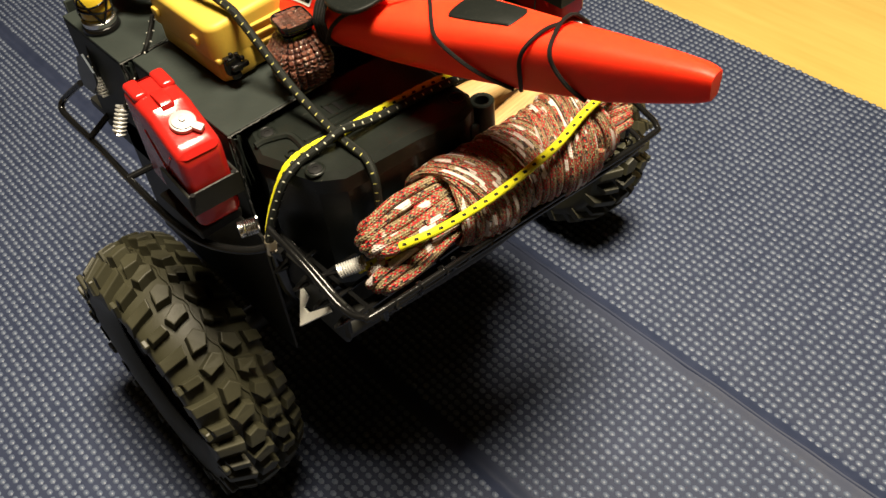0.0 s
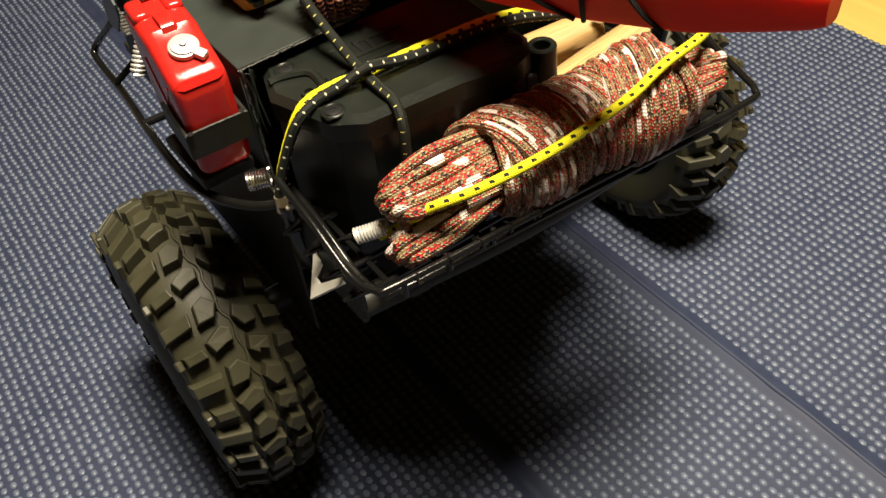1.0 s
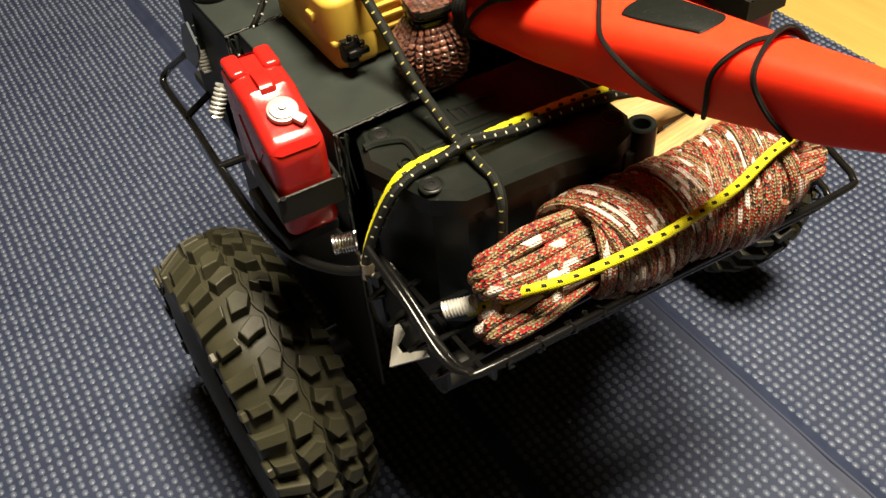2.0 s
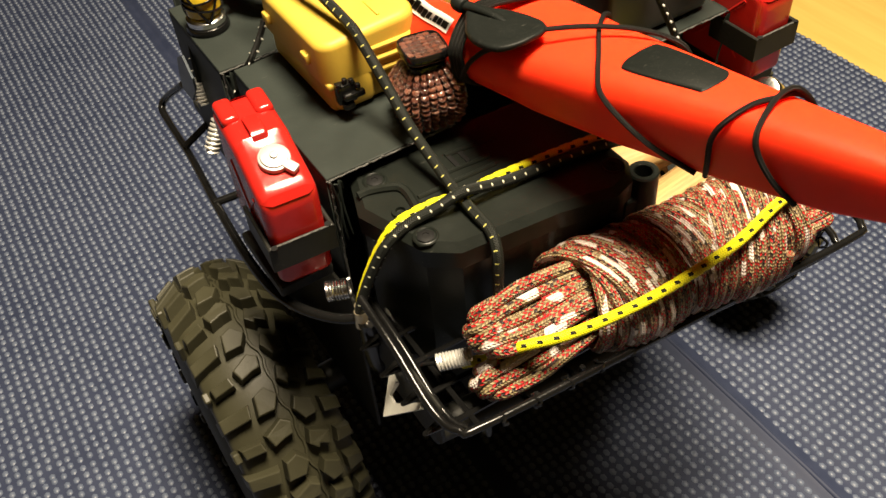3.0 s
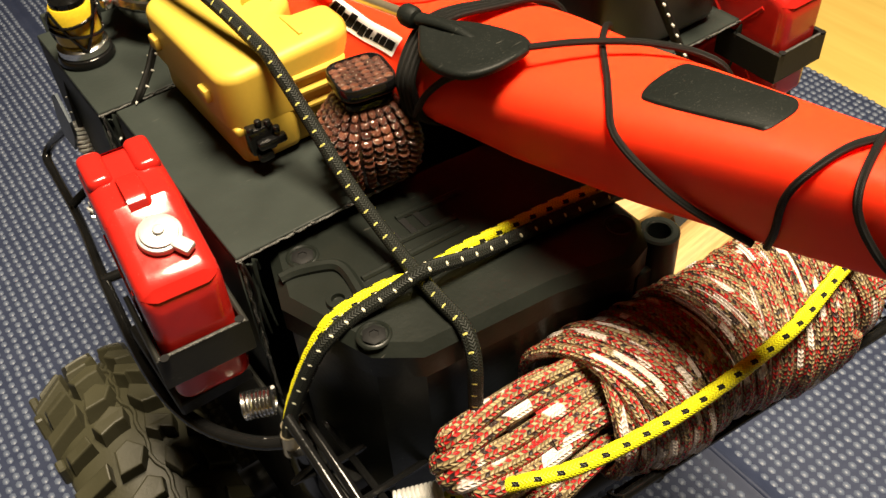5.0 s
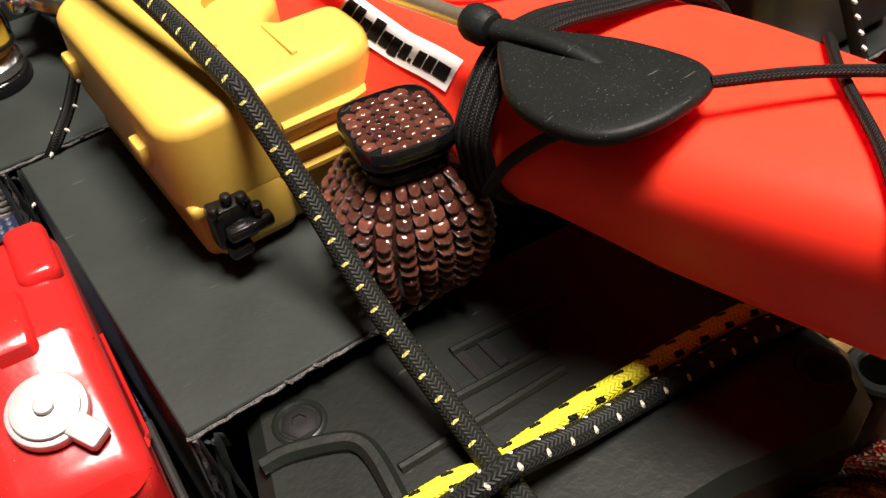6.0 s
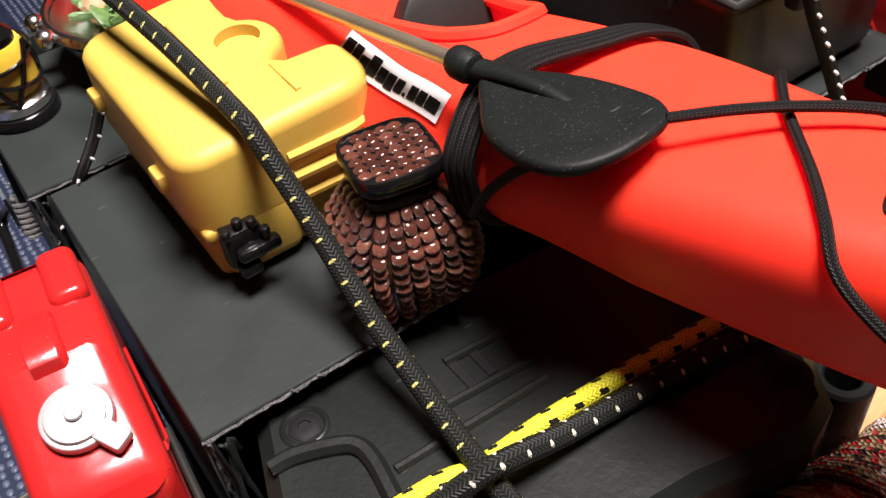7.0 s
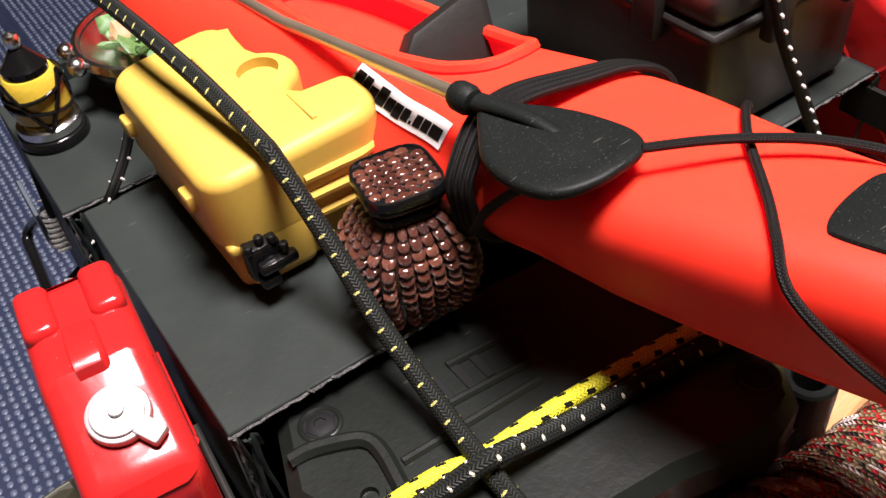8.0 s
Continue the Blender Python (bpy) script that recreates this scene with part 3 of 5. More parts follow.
def tray():
    # tube frame of the rear tray, corners rounded
    z = 0.194
    y0, y1, x0, x1 = -0.1135, -0.060, -0.083, 0.079
    loop = [(x0, y1, z + 0.013), (x0, y1 - 0.02, z + 0.0085), (x0, y0 + 0.012, z + 0.001), (x0 + 0.003, y0 + 0.003, z), (x0 + 0.012, y0, z), (0.0, y0 - 0.0040, z - 0.001), (x1 - 0.012, y0 - 0.0088, z - 0.001),
            (x1 - 0.003, y0 - 0.0070, z), (x1, y0 + 0.002, z + 0.001), (x1 + 0.006, y1 - 0.03, z + 0.003), (x1 + 0.013, y1 - 0.02, z + 0.005), (x1 + 0.014, y1, z + 0.008)]
    bar("tray_rail", loop, 0.0013, label="gloss black tray rail", step=0.002, sides=12)
    lower = [(x * 0.940, y + 0.0045, zz - 0.0085) for x, y, zz in loop]
    bar("tray_lower_rail", lower, 0.0013, step=0.003)
    for i in range(9):
        x = x0 + 0.012 + i * (x1 - x0 - 0.024) / 8
        bar("tray_rod", [(x, y0 + 0.001, z - 0.001), (x, y0 + 0.006, z - 0.010), (x, y1, z - 0.011), (x, y1 + 0.01, z - 0.010)], 0.0010, sides=6)
    for i in range(4):
        y = y0 + 0.012 + i * 0.013
        bar("tray_rod", [(x0 + 0.004, y, z - 0.004), (x0 + 0.007, y, z - 0.010), (x1 - 0.006, y, z - 0.011), (x1 - 0.001, y, z - 0.004)], 0.0010, sides=6)
    rs = random.Random(3)
    # cable ties that bind the mesh to the rail
    for i in range(12):
        x = x0 + 0.016 + i * 0.0116
        part("cable_tie", tube([Vector((x + rs.uniform(-0.001, 0.001), y0 - 0.0050 * (x - x0) / 0.16 + 0.0020 * math.cos(a), z - 0.001 + 0.0020 * math.sin(a))) for a in np.linspace(0, 2 * math.pi, 13)[:-1]], 0.0005, 5, closed=True), M_STEEL, TRUCK)
    # raw alloy bracket and the dark tail plate under the tray corner
    part("corner_bracket", moved(prism([(0, 0), (0.0055, -0.0015), (0.0050, -0.0075), (0.0085, -0.0080), (0.0180, 0.0020), (0.0196, 0.0005), (0.0068, -0.0160)], 0, 0.0016, 0.0003, 1), Matrix(((0, 0.50, 0.7, -0.0815), (-1.0, 0, 0, -0.0700), (0, 0.78, -0.7, 0.1800), (0, 0, 0, 1)))), M_ALLOY, TRUCK, "bare alloy bracket with a half-round notch")
    part("tray_side_plate", box((-0.0804, -0.1000, 0.1740), (-0.0790, -0.0480, 0.1925), 0.0006, 1), M_BLACK, TRUCK)
    # added black plate that hides and shades the mat between tyre and tray
    part("added_shade_plate", box((-0.0800, -0.0440, 0.1120), (-0.0786, 0.0750, 0.1880), 0.0005, 1), M_BLACK, TRUCK)
    part("tail_plate", box((-0.0786, -0.092, 0.158), (-0.0750, -0.052, 0.181), 0.002), M_BLACK, TRUCK)
    part("tail_plate", box((0.082, -0.092, 0.158), (0.088, -0.052, 0.178), 0.002), M_BLACK, TRUCK)
    part("bumper_tube", tube(spline([(-0.078, -0.0905, 0.168), (0.0, -0.096, 0.166), (0.09, -0.0905, 0.166)], 0.01), 0.0055, 14), M_BLACK, TRUCK)


LID_Z = 0.2285


def gear_box():
    """The moulded receiver box with a chamfered lid, screws, raised ribs and a hinge lug."""
    out = [(-0.0735, -0.047), (-0.067, -0.066), (-0.065, -0.0715), (-0.056, -0.0785), (-0.022, -0.0820), (-0.004, -0.0865), (0.004, -0.0840), (0.0088, -0.0765), (0.0095, -0.030), (-0.066, -0.025)]
    inner = [((x + 0.03) * 0.975 - 0.03, (y + 0.052) * 0.95 - 0.052) for x, y in out]
    part("box_body", prism(inner, 0.1675, LID_Z - 0.0085, 0.0), M_BOX, TRUCK, smooth=False)
    lid = part("box_lid", prism(out, LID_Z - 0.0090, LID_Z, 0.0024, 1), M_BOX, TRUCK, "matt black moulded box lid with recessed screws")
    for x, y in ((-0.0620, -0.0682), (-0.0622, -0.0375), (0.002, -0.0765)):
        part("screw_boss", lathe([(0.0030, 0.0001), (0.0034, 0.0004), (0.0038, 0.0003), (0.0041, -0.0001)], 28), M_BOX, lid, at=pose(x, y, LID_Z))
        part("screw", lathe([(0.0, 0.00005), (0.0011, 0.00005), (0.0012, 0.0003), (0.0026, 0.0002), (0.0029, 0.0000)], 6), M_INK, lid, at=pose(x, y, LID_Z + 0.0001))
    part("hole_rim", lathe([(0.0014, 0.0), (0.0016, 0.0012), (0.0027, 0.0012), (0.0030, 0.0)], 20), M_BOX, lid, at=pose(-0.0630, -0.0552, LID_Z - 0.0002))
    # raised rib that steps round the hole, and low ribs with blank bars where the maker's mark stands
    part("raised_rib", tube(spline([(-0.0700, -0.0410, LID_Z), (-0.0660, -0.0415, LID_Z + 0.0003), (-0.0600, -0.0440, LID_Z + 0.0004), (-0.0575, -0.0462, LID_Z + 0.0004), (-0.0570, -0.0500, LID_Z + 0.0003), (-0.0580, -0.0570, LID_Z)], 0.001), 0.0016, 8), M_BOX, lid)
    for (xa, ya, xb, yb) in ((-0.0552, -0.0528, -0.0270, -0.0538), (-0.0440, -0.0480, -0.0260, -0.0495), (-0.0380, -0.0410, -0.0200, -0.0425)):
        part("raised_rib", tube(spline([(xa, ya, LID_Z), (xb, yb, LID_Z)], 0.002), 0.0009, 8), M_BOX, lid)
    for i, x in enumerate((-0.0425, -0.0380, -0.0340)):
        part("embossed_bar", box((x, -0.0478, LID_Z - 0.0004), (x + 0.0018, -0.0415, LID_Z + 0.0003), 0.0001, 1), M_INK, lid)
    lug_post = part("hinge_lug", lathe([(0.0, 0.012), (0.0028, 0.012), (0.0029, 0.0206), (0.0033, 0.0210), (0.0046, 0.0210), (0.0051, 0.0205), (0.0052, 0.0)], 28), M_BOX, TRUCK, "hollow black hinge post", at=pose(0.0120, -0.0802, 0.203))
    part("lug_web", box((-0.0095, -0.0028, 0.0), (-0.0030, 0.0028, 0.0130), 0.0008, 1), M_BOX, lug_post)


def shelf(name_side, x_in, x_out, y0, y1, z):
    """Side shelf cut from black sheet plastic: a top, a turned-down cheek and its rough cut edges."""
    lo, hi = min(x_in, x_out), max(x_in, x_out)
    s_ = 1 if x_out > x_in else -1
    part("shelf_top", box((lo, y0, z - 0.0016), (hi, y1, z), 0.0003, 1), M_SHEET, TRUCK, "matt black plastic sheet shelf")
    part("shelf_cheek", box((min(x_out - s_ * 0.0018, x_out), y0 + 0.0005, 0.167), (max(x_out - s_ * 0.0018, x_out), y1, z - 0.0017), 0.0003, 1), M_SHEET, TRUCK)
    part("shelf_support", box((lo + 0.01, y0 + 0.020, 0.167), (hi - 0.004, y0 + 0.0215, z - 0.0017), 0.0002, 1), M_SHEET, TRUCK)
    rs = random.Random(7 if s_ > 0 else 8)
    pts = [Vector((lo + (hi - lo) * i / 40 + rs.uniform(-0.0003, 0.0003), y0 - 0.0001 + rs.uniform(-0.0002, 0.0002), z - 0.0008 + rs.uniform(-0.00015, 0.0001))) for i in range(41)]
    part("cut_edge", tube(pts, lambda t: 0.00035 + 0.00010 * math.sin(t * 91), 6), M_CUT, TRUCK)
    pts = [Vector((x_out - s_ * 0.0009 + rs.uniform(-0.0003, 0.0003), y0 - 0.0002 + rs.uniform(-0.0003, 0.0003), z - 0.001 - 0.055 * i / 40)) for i in range(41)]
    part("cut_edge", tube(pts, lambda t: 0.0004 + 0.0001 * math.sin(t * 71), 6), M_CUT, TRUCK)
    # curled slivers left hanging by the cut
    for i in range(4):
        q = [(x_out - s_ * (0.0010 + 0.0011 * i), y0 - 0.0006 * (i % 2), z - 0.0010 - 0.0015 * i)]
        for k in range(1, 6):
            q.append((x_out - s_ * (0.0010 + 0.0011 * i + 0.0009 * math.sin(k * 0.9 + i)), y0 - 0.0008 - 0.0005 * math.sin(k * 1.3 + 2 * i), z - 0.0012 - 0.0062 * k + 0.002 * i))
        part("plastic_sliver", tube(spline(q, 0.001), lambda t: 0.0008 * (1 - 0.7 * t), 6, flat=0.35), M_SHEET, TRUCK)
    for i in range(8):
        x = lo + (hi - lo) * rs.uniform(0.1, 1.0)
        part("burr", tube([Vector((x, y0, z - 0.0004)), Vector((x + rs.uniform(-0.001, 0.001), y0 - 0.0012, z + 0.0001))], 0.00025, 5), M_CUT, TRUCK)


chassis()
cage()
tray()
gear_box()
shelf("near", -0.030, -0.0765, -0.0335, 0.0400, 0.2335)
shelf("near", -0.030, -0.0800, 0.0460, 0.1000, 0.2310)
part("side_flap", moved(prism([(0.0800, 0.2215), (0.0890, 0.2160), (0.0960, 0.2040), (0.0970, 0.1955), (0.0860, 0.1960), (0.0750, 0.2080), (0.0740, 0.2140)], 0, 0.0010, 0.0002, 1), Matrix(((0, 0, 1, -0.0845), (1, 0, 0, 0), (0, 1, 0, 0), (0, 0, 0, 1)))), M_FLAP, TRUCK, "thin grey plastic flap")
shelf("far", 0.004, 0.0985, -0.0315, 0.10, 0.2270)


def can_holder(x, y, z, w, turn=0.0):
    """A strap round the can, its foot plate and two screw holes."""
    t = 0.0013
    h = w / 2 + 0.0003
    out = [(-h, -0.0003), (h, -0.0003), (h, 0.022), (h + t, 0.022), (h + t, -0.0003 - t), (-h - t, -0.0003 - t), (-h - t, 0.022), (-h, 0.022)]
    part("can_holder", moved(prism(out, 0.0055, 0.0155, 0.0004, 1), pose(x, y, z, 0, 0, turn)), M_BLACK, TRUCK, "black strap bracket holding a fuel can")
    part("worn_edge", tube([Vector((-h - 0.0006, -0.0013, 0.0154)), Vector((0, -0.0014, 0.0155)), Vector((h + 0.0006, -0.0013, 0.0154))], 0.00035, 6), M_CUT, TRUCK, at=pose(x, y, z, 0, 0, turn))
    part("can_foot", box((x - h, y + 0.004, z - 0.012), (x + h, y + 0.036, z - 0.0072), 0.0006, 1), M_BLACK, TRUCK)
    for sx in (-1, 1):
        part("holder_screw", moved(disc(0.0011, 0.0006, 12), pose(x + sx * (h - 0.0005), y - 0.0012, z + 0.0152)), M_INK, TRUCK)


CAN_N, CAN_F = (-0.0912, -0.041, 0.2035), (0.1045, -0.0475, 0.2010)
can_holder(CAN_N[0], CAN_N[1], CAN_N[2] + 0.0055, 0.0187, -4)
can_holder(CAN_F[0], CAN_F[1], CAN_F[2] + 0.0065, 0.0185)
part("post_bolt", joined_tubes(coil((-0.0880, -0.0442, 0.1985), (-0.0812, -0.0475, 0.1988), 0.0032, 0.0005, 8), tube([Vector((-0.0876, -0.0444, 0.1985)), Vector((-0.0815, -0.0473, 0.1988))], 0.0030, 18)), M_CHROME, TRUCK, "threaded chrome bolt")
part("post_bolt", moved(disc(0.0062, 0.010, 28, 0.002), pose(0.1035, -0.0540, 0.1950, 20, -40, -25)), M_CHROME, TRUCK, "round chrome bolt head")
part("end_knob", moved(disc(0.0040, 0.011, 20, 0.0026), pose(0.0975, -0.0815, 0.1985, 78, 0, 55)), M_STEEL, TRUCK, "gloss black rounded tube end")


# ---- cargo ----
def jerry_can(place, turn=0.0):
    can = thing("jerry_can", place, "glossy red toy jerry can with silver cap", "fuel can", "fuel cans")
    can.rotation_euler = (0, 0, radians(turn))
    w = 0.0092
    # side outline in (y, z): sloped shoulder at the spout end, flat under the handles
    prof = [(0.0005, 0.0), (0.0, 0.0345), (0.0022, 0.0380), (0.0190, 0.0432), (0.0215, 0.0448), (0.0435, 0.0452), (0.0460, 0.0425), (0.0460, 0.0)]
    bm = bmesh.new()
    a = [bm.verts.new((-w, y, z)) for y, z in prof]
    b = [bm.verts.new((w, y, z)) for y, z in prof]
    n = len(prof)
    bm.faces.new(a), bm.faces.new(list(reversed(b)))
    for i in range(n):
        bm.faces.new((a[i], b[i], b[(i + 1) % n], a[(i + 1) % n]))
    bmesh.ops.recalc_face_normals(bm, faces=bm.faces)
    bmesh.ops.bevel(bm, geom=list(bm.edges), offset=0.0036, segments=6, affect="EDGES", profile=0.5)
    part("can_body", bm, M_CANRED, can)
    ridge = [(0.0200, 0.0425), (0.0206, 0.0462), (0.0220, 0.0472), (0.0268, 0.0470), (0.0315, 0.0460), (0.0330, 0.0425)]
    part("handle", moved(prism(ridge, -0.0026, 0.0026, 0.0012, 4), Matrix(((0, 0, 1, 0), (1, 0, 0, 0), (0, 1, 0, 0), (0, 0, 0, 1)))), M_CANRED, can)
    for sx in (-1, 1):
        part("top_pad", box((sx * 0.0056 - 0.0030, 0.0320, 0.0425), (sx * 0.0056 + 0.0030, 0.0446, 0.0466), 0.0018, 5), M_CANRED, can)
    tilt = pose(0.0006, 0.0126, 0.0411, 17, 0, 0) @ Matrix.Scale(0.9, 4)
    cap = part("spout_cap", join(disc(0.0056, 0.0024, 36, 0.0006), moved(disc(0.0047, 0.0008, 32, 0.0003), pose(0, 0, 0.0024)), moved(disc(0.0014, 0.0010, 16, 0.0003), pose(0, 0, 0.0032))), M_SILVER, can, "silver round cap", at=tilt)
    part("cap_lever", moved(box((-0.0019, -0.0092, 0.0004), (0.0019, -0.0035, 0.0030), 0.0007, 2), pose(0, 0, 0, 0, 0, 34)), M_SILVER, cap)
    for sx in (-1, 1):
        # crossed ribs stamped into the flat sides
        for d in (-1, 1):
            part("stamped_rib", tube([Vector((sx * (w - 0.0004), 0.0195 - d * 0.011, 0.008)), Vector((sx * (w - 0.0004), 0.0195 + d * 0.011, 0.033))], 0.0009, 8), M_CANRED, can)
    return can


jerry_can(CAN_N, -5)
jerry_can(CAN_F)


def yellow_case():
    case = thing("hard_case", (-0.0425, -0.0085, 0.2337), "yellow plastic hard case with ribbed ends and black latch", "case")
    w, d, h = 0.0186, 0.0505, 0.0287
    def block(lo, hi, bev, seg=4):
        return box(lo, hi, bev, seg)
    part("case_base", block((-w + 0.002, 0.0024, 0), (w - 0.002, d - 0.001, 0.0110), 0.0022, 3), M_YELLOW, case)
    part("seam_flange", block((-w + 0.0008, 0.0010, 0.0100), (w - 0.0004, d, 0.0128), 0.0009, 3), M_YELLOW, case)
    # lid: one rounded crown, its rear stepped in on the far side
    def corner(cx, cy, r, a0, a1, k=5):
        return [(cx + r * math.cos(radians(a0 + (a1 - a0) * i / k)), cy + r * math.sin(radians(a0 + (a1 - a0) * i / k))) for i in range(k + 1)]
    outline = (corner(-w + 0.006, 0.0062, 0.006, 180, 270) + corner(w - 0.0075, 0.0077, 0.0075, 270, 360, 7) + corner(w - 0.0035, 0.0120, 0.0035, 0, 90, 4)
               + [(0.0086, 0.0160), (0.0068, 0.0180)] + corner(0.0050, 0.0270, 0.0078, -62, 62, 8) + [(0.0076, 0.0370), (0.0074, d - 0.005)] + corner(0.0024, d - 0.005, 0.005, 0, 90, 4) + corner(-w + 0.006, d - 0.006, 0.006, 90, 180))
    bm = prism(outline, 0.0124, h, 0.0028, 5)
    for v in bm.verts:
        # the crown falls a little towards its near side
        if v.co.z > 0.016:
            v.co.z -= 0.0016 * max(0.0, -v.co.x / w) * (v.co.z - 0.016) / (h - 0.016)
    lid = part("case_lid", bm, M_YELLOW, case)
    cutter = part("cut", moved(disc(0.0042, 0.008, 40), pose(0.0050, 0.0270, h - 0.0022)), M_YELLOW, case)
    mod = lid.modifiers.new("recess", "BOOLEAN")
    mod.object, mod.operation, mod.solver = cutter, "DIFFERENCE", "EXACT"
    done = bpy.data.meshes.new_from_object(lid.evaluated_get(bpy.context.evaluated_depsgraph_get()))
    lid.modifiers.clear()
    lid.data = done
    done.polygons.foreach_set("use_smooth", [True] * len(done.polygons))
    done.set_sharp_from_angle(angle=radians(38))
    bpy.data.objects.remove(cutter)
    part("lid_ledge", block((0.0, 0.014, 0.0120), (w - 0.0012, d - 0.001, 0.0170), 0.0016, 3), M_YELLOW, lid)
    for x0, x1, y0, y1 in ((-0.0034, -0.0024, 0.0150, 0.0400), (0.0050, 0.0060, 0.0050, 0.0150)):
        part("lid_panel", prism([(x0, y0), (x1, y0), (x1, y1), (x0, y1)], h - 0.0014, h + 0.00035, 0.0003, 2), M_YELLOW, lid)
    # ribs that run along the near end and round its corner
    for z0, out in ((0.0206, 0.0007), (0.0166, 0.0011), (0.0122, 0.0009)):
        path = [(-0.0010, 0.0010 - out, z0), (0.0060, 0.0008 - out, z0), (w - 0.0072, 0.0008 - out, z0), (w - 0.0022, 0.0030 - out * 0.7, z0), (w - 0.0002 + out * 0.5, 0.0080, z0), (w - 0.0002 + out * 0.4, 0.0150, z0)]
        part("end_rib", tube(spline(path, 0.0012), 0.0010, 8), M_YELLOW, case)
    part("end_cheek", block((-w + 0.0030, 0.0002, 0.0010), (-0.0010, 0.0070, 0.0150), 0.0024, 4), M_YELLOW, case)
    for y in (0.0098, 0.0401):
        part("hinge_lug", block((-w - 0.0016, y, 0.0168), (-w + 0.0025, y + 0.0046, 0.0205), 0.0007, 2), M_YELLOW, case)
    latch = part("latch", block((-0.0160, -0.0026, 0.0058), (-0.0092, 0.0012, 0.0134), 0.0008, 2), M_STEEL, case, "gloss black latch")
    part("latch_tongue", block((-0.0148, -0.0046, 0.0080), (-0.0070, -0.0022, 0.0104), 0.0008, 2), M_STEEL, latch)
    part("latch_hook", block((-0.0152, -0.0044, 0.0046), (-0.0112, -0.0020, 0.0070), 0.0007, 2), M_STEEL, latch)
    for x, y, z in ((-0.0154, -0.0020, 0.0126), (-0.0128, -0.0014, 0.0134), (-0.0106, -0.0020, 0.0128), (-0.0092, -0.0034, 0.0112)):
        part("latch_pin", moved(disc(0.0009, 0.0018, 14, 0.0004), pose(x, y, z)), M_STEEL, latch)


yellow_case()


def basket():
    bk = thing("wicker_basket", (-0.0339, -0.0255, 0.2337), "small dark brown woven wicker basket with a lid", "basket")
    bk.rotation_euler = (0, 0, radians(-10))

    def half(z):
        """Half-width at height z: narrow foot, full belly, drawn-in neck."""
        pts = [(0, 0.0092), (0.005, 0.0103), (0.010, 0.0110), (0.015, 0.0101), (0.019, 0.0078), (0.0215, 0.0062), (0.024, 0.0056)]
        for (a, u), (b, v) in zip(pts, pts[1:]):
            if z <= b:
                return u + (v - u) * (z - a) / (b - a)
        return pts[-1][1]

    def ring(z, k=0.0, n=40):
        r = half(z) + k
        out = []
        for i in range(n):
            a = 2 * math.pi * i / n
            c, s_ = math.cos(a), math.sin(a)
            e = (abs(c) ** 4 + abs(s_) ** 4) ** (-0.25)
            out.append((r * e * c * 0.97, r * e * s_ * 0.97, z))
        return out
    # body coloured near black as the crevice shade behind the scales
    part("basket_body", loft([ring(z, -0.0006) for z in np.linspace(0, 0.024, 14)]), M_WICKER_SHADE, bk)
    # woven scales in columns on each face
    me = bpy.data.meshes.new("woven_scale")
    bm = bmesh.new()
    bmesh.ops.create_uvsphere(bm, u_segments=8, v_segments=5, radius=1)
    for v in bm.verts:
        # a tile that juts out at its lower lip and is hollowed above
        v.co.x = math.copysign(abs(v.co.x) ** 0.6, v.co.x)
        v.co.y = v.co.y * (1.0 - 0.35 * v.co.z) - 0.15 * max(0, -v.co.z)
        v.co.z = v.co.z * 0.95 + 0.28 * v.co.x ** 2 - 0.10
    bm.to_mesh(me)
    bm.free()
    me.materials.append(M_WICKER)
    me.polygons.foreach_set("use_smooth", [True] * len(me.polygons))
    rs = random.Random(5)
    rows, cols = 11, 6
    for face in range(4):
        for i in range(cols):
            for j in range(rows):
                z = 0.0012 + 0.0200 * (j + 0.5) / rows
                r = half(z)
                f = (i + 0.5) / cols * 2 - 1
                a = f * math.pi / 4
                c, s_ = math.cos(a), math.sin(a)
                e = (abs(c) ** 4 + abs(s_) ** 4) ** (-0.25)
                px, py = r * e * s_ * 0.97, -r * e * c * 0.97
                slope = (half(z + 0.001) - half(z - 0.001)) / 0.002
                ob = new("woven_scale", me)
                ob.parent = bk
                ob.matrix_basis = (Matrix.Rotation(face * math.pi / 2, 4, "Z") @ Matrix.Translation((px, py, z)) @ Matrix.Rotation(a * 0.8, 4, "Z")
                                   @ Matrix.Rotation(-math.atan(slope), 4, "X") @ Matrix.Rotation(rs.uniform(-0.15, 0.15), 4, "Y")
                                   @ Matrix.Diagonal((r * 0.124 * rs.uniform(0.9, 1.08), 0.0014 * rs.uniform(0.85, 1.15), 0.00072 * rs.uniform(0.9, 1.12), 1)))
    lid = part("basket_lid", loft([[(x * q, y * q, z) for x, y, _ in ring(0.024)] for q, z in ((1.0, 0.0235), (1.24, 0.0240), (1.34, 0.0250), (1.34, 0.0264), (1.30, 0.0275), (1.24, 0.0276), (1.18, 0.0270))]), M_STEEL, bk, "dark rimmed lid with woven centre")
    part("neck_band", loft([[(x * q, y * q, z) for x, y, _ in ring(0.024)] for q, z in ((1.0, 0.0212), (1.16, 0.0216), (1.18, 0.0230), (1.0, 0.0236))]), M_STEEL, bk)
    for i in range(6):
        for j in range(7):
            x, y = (i - 2.5) * 0.00215, (j - 3) * 0.00185
            if abs(i - 2.5) + abs(j - 3) > 4.6:
                continue
            ob = new("woven_scale", me)
            ob.parent = lid
            ob.matrix_basis = pose(x, y, 0.0270, 72, 0, rs.uniform(-8, 8)) @ Matrix.Diagonal((0.00116, 0.0007, 0.00110, 1))


basket()


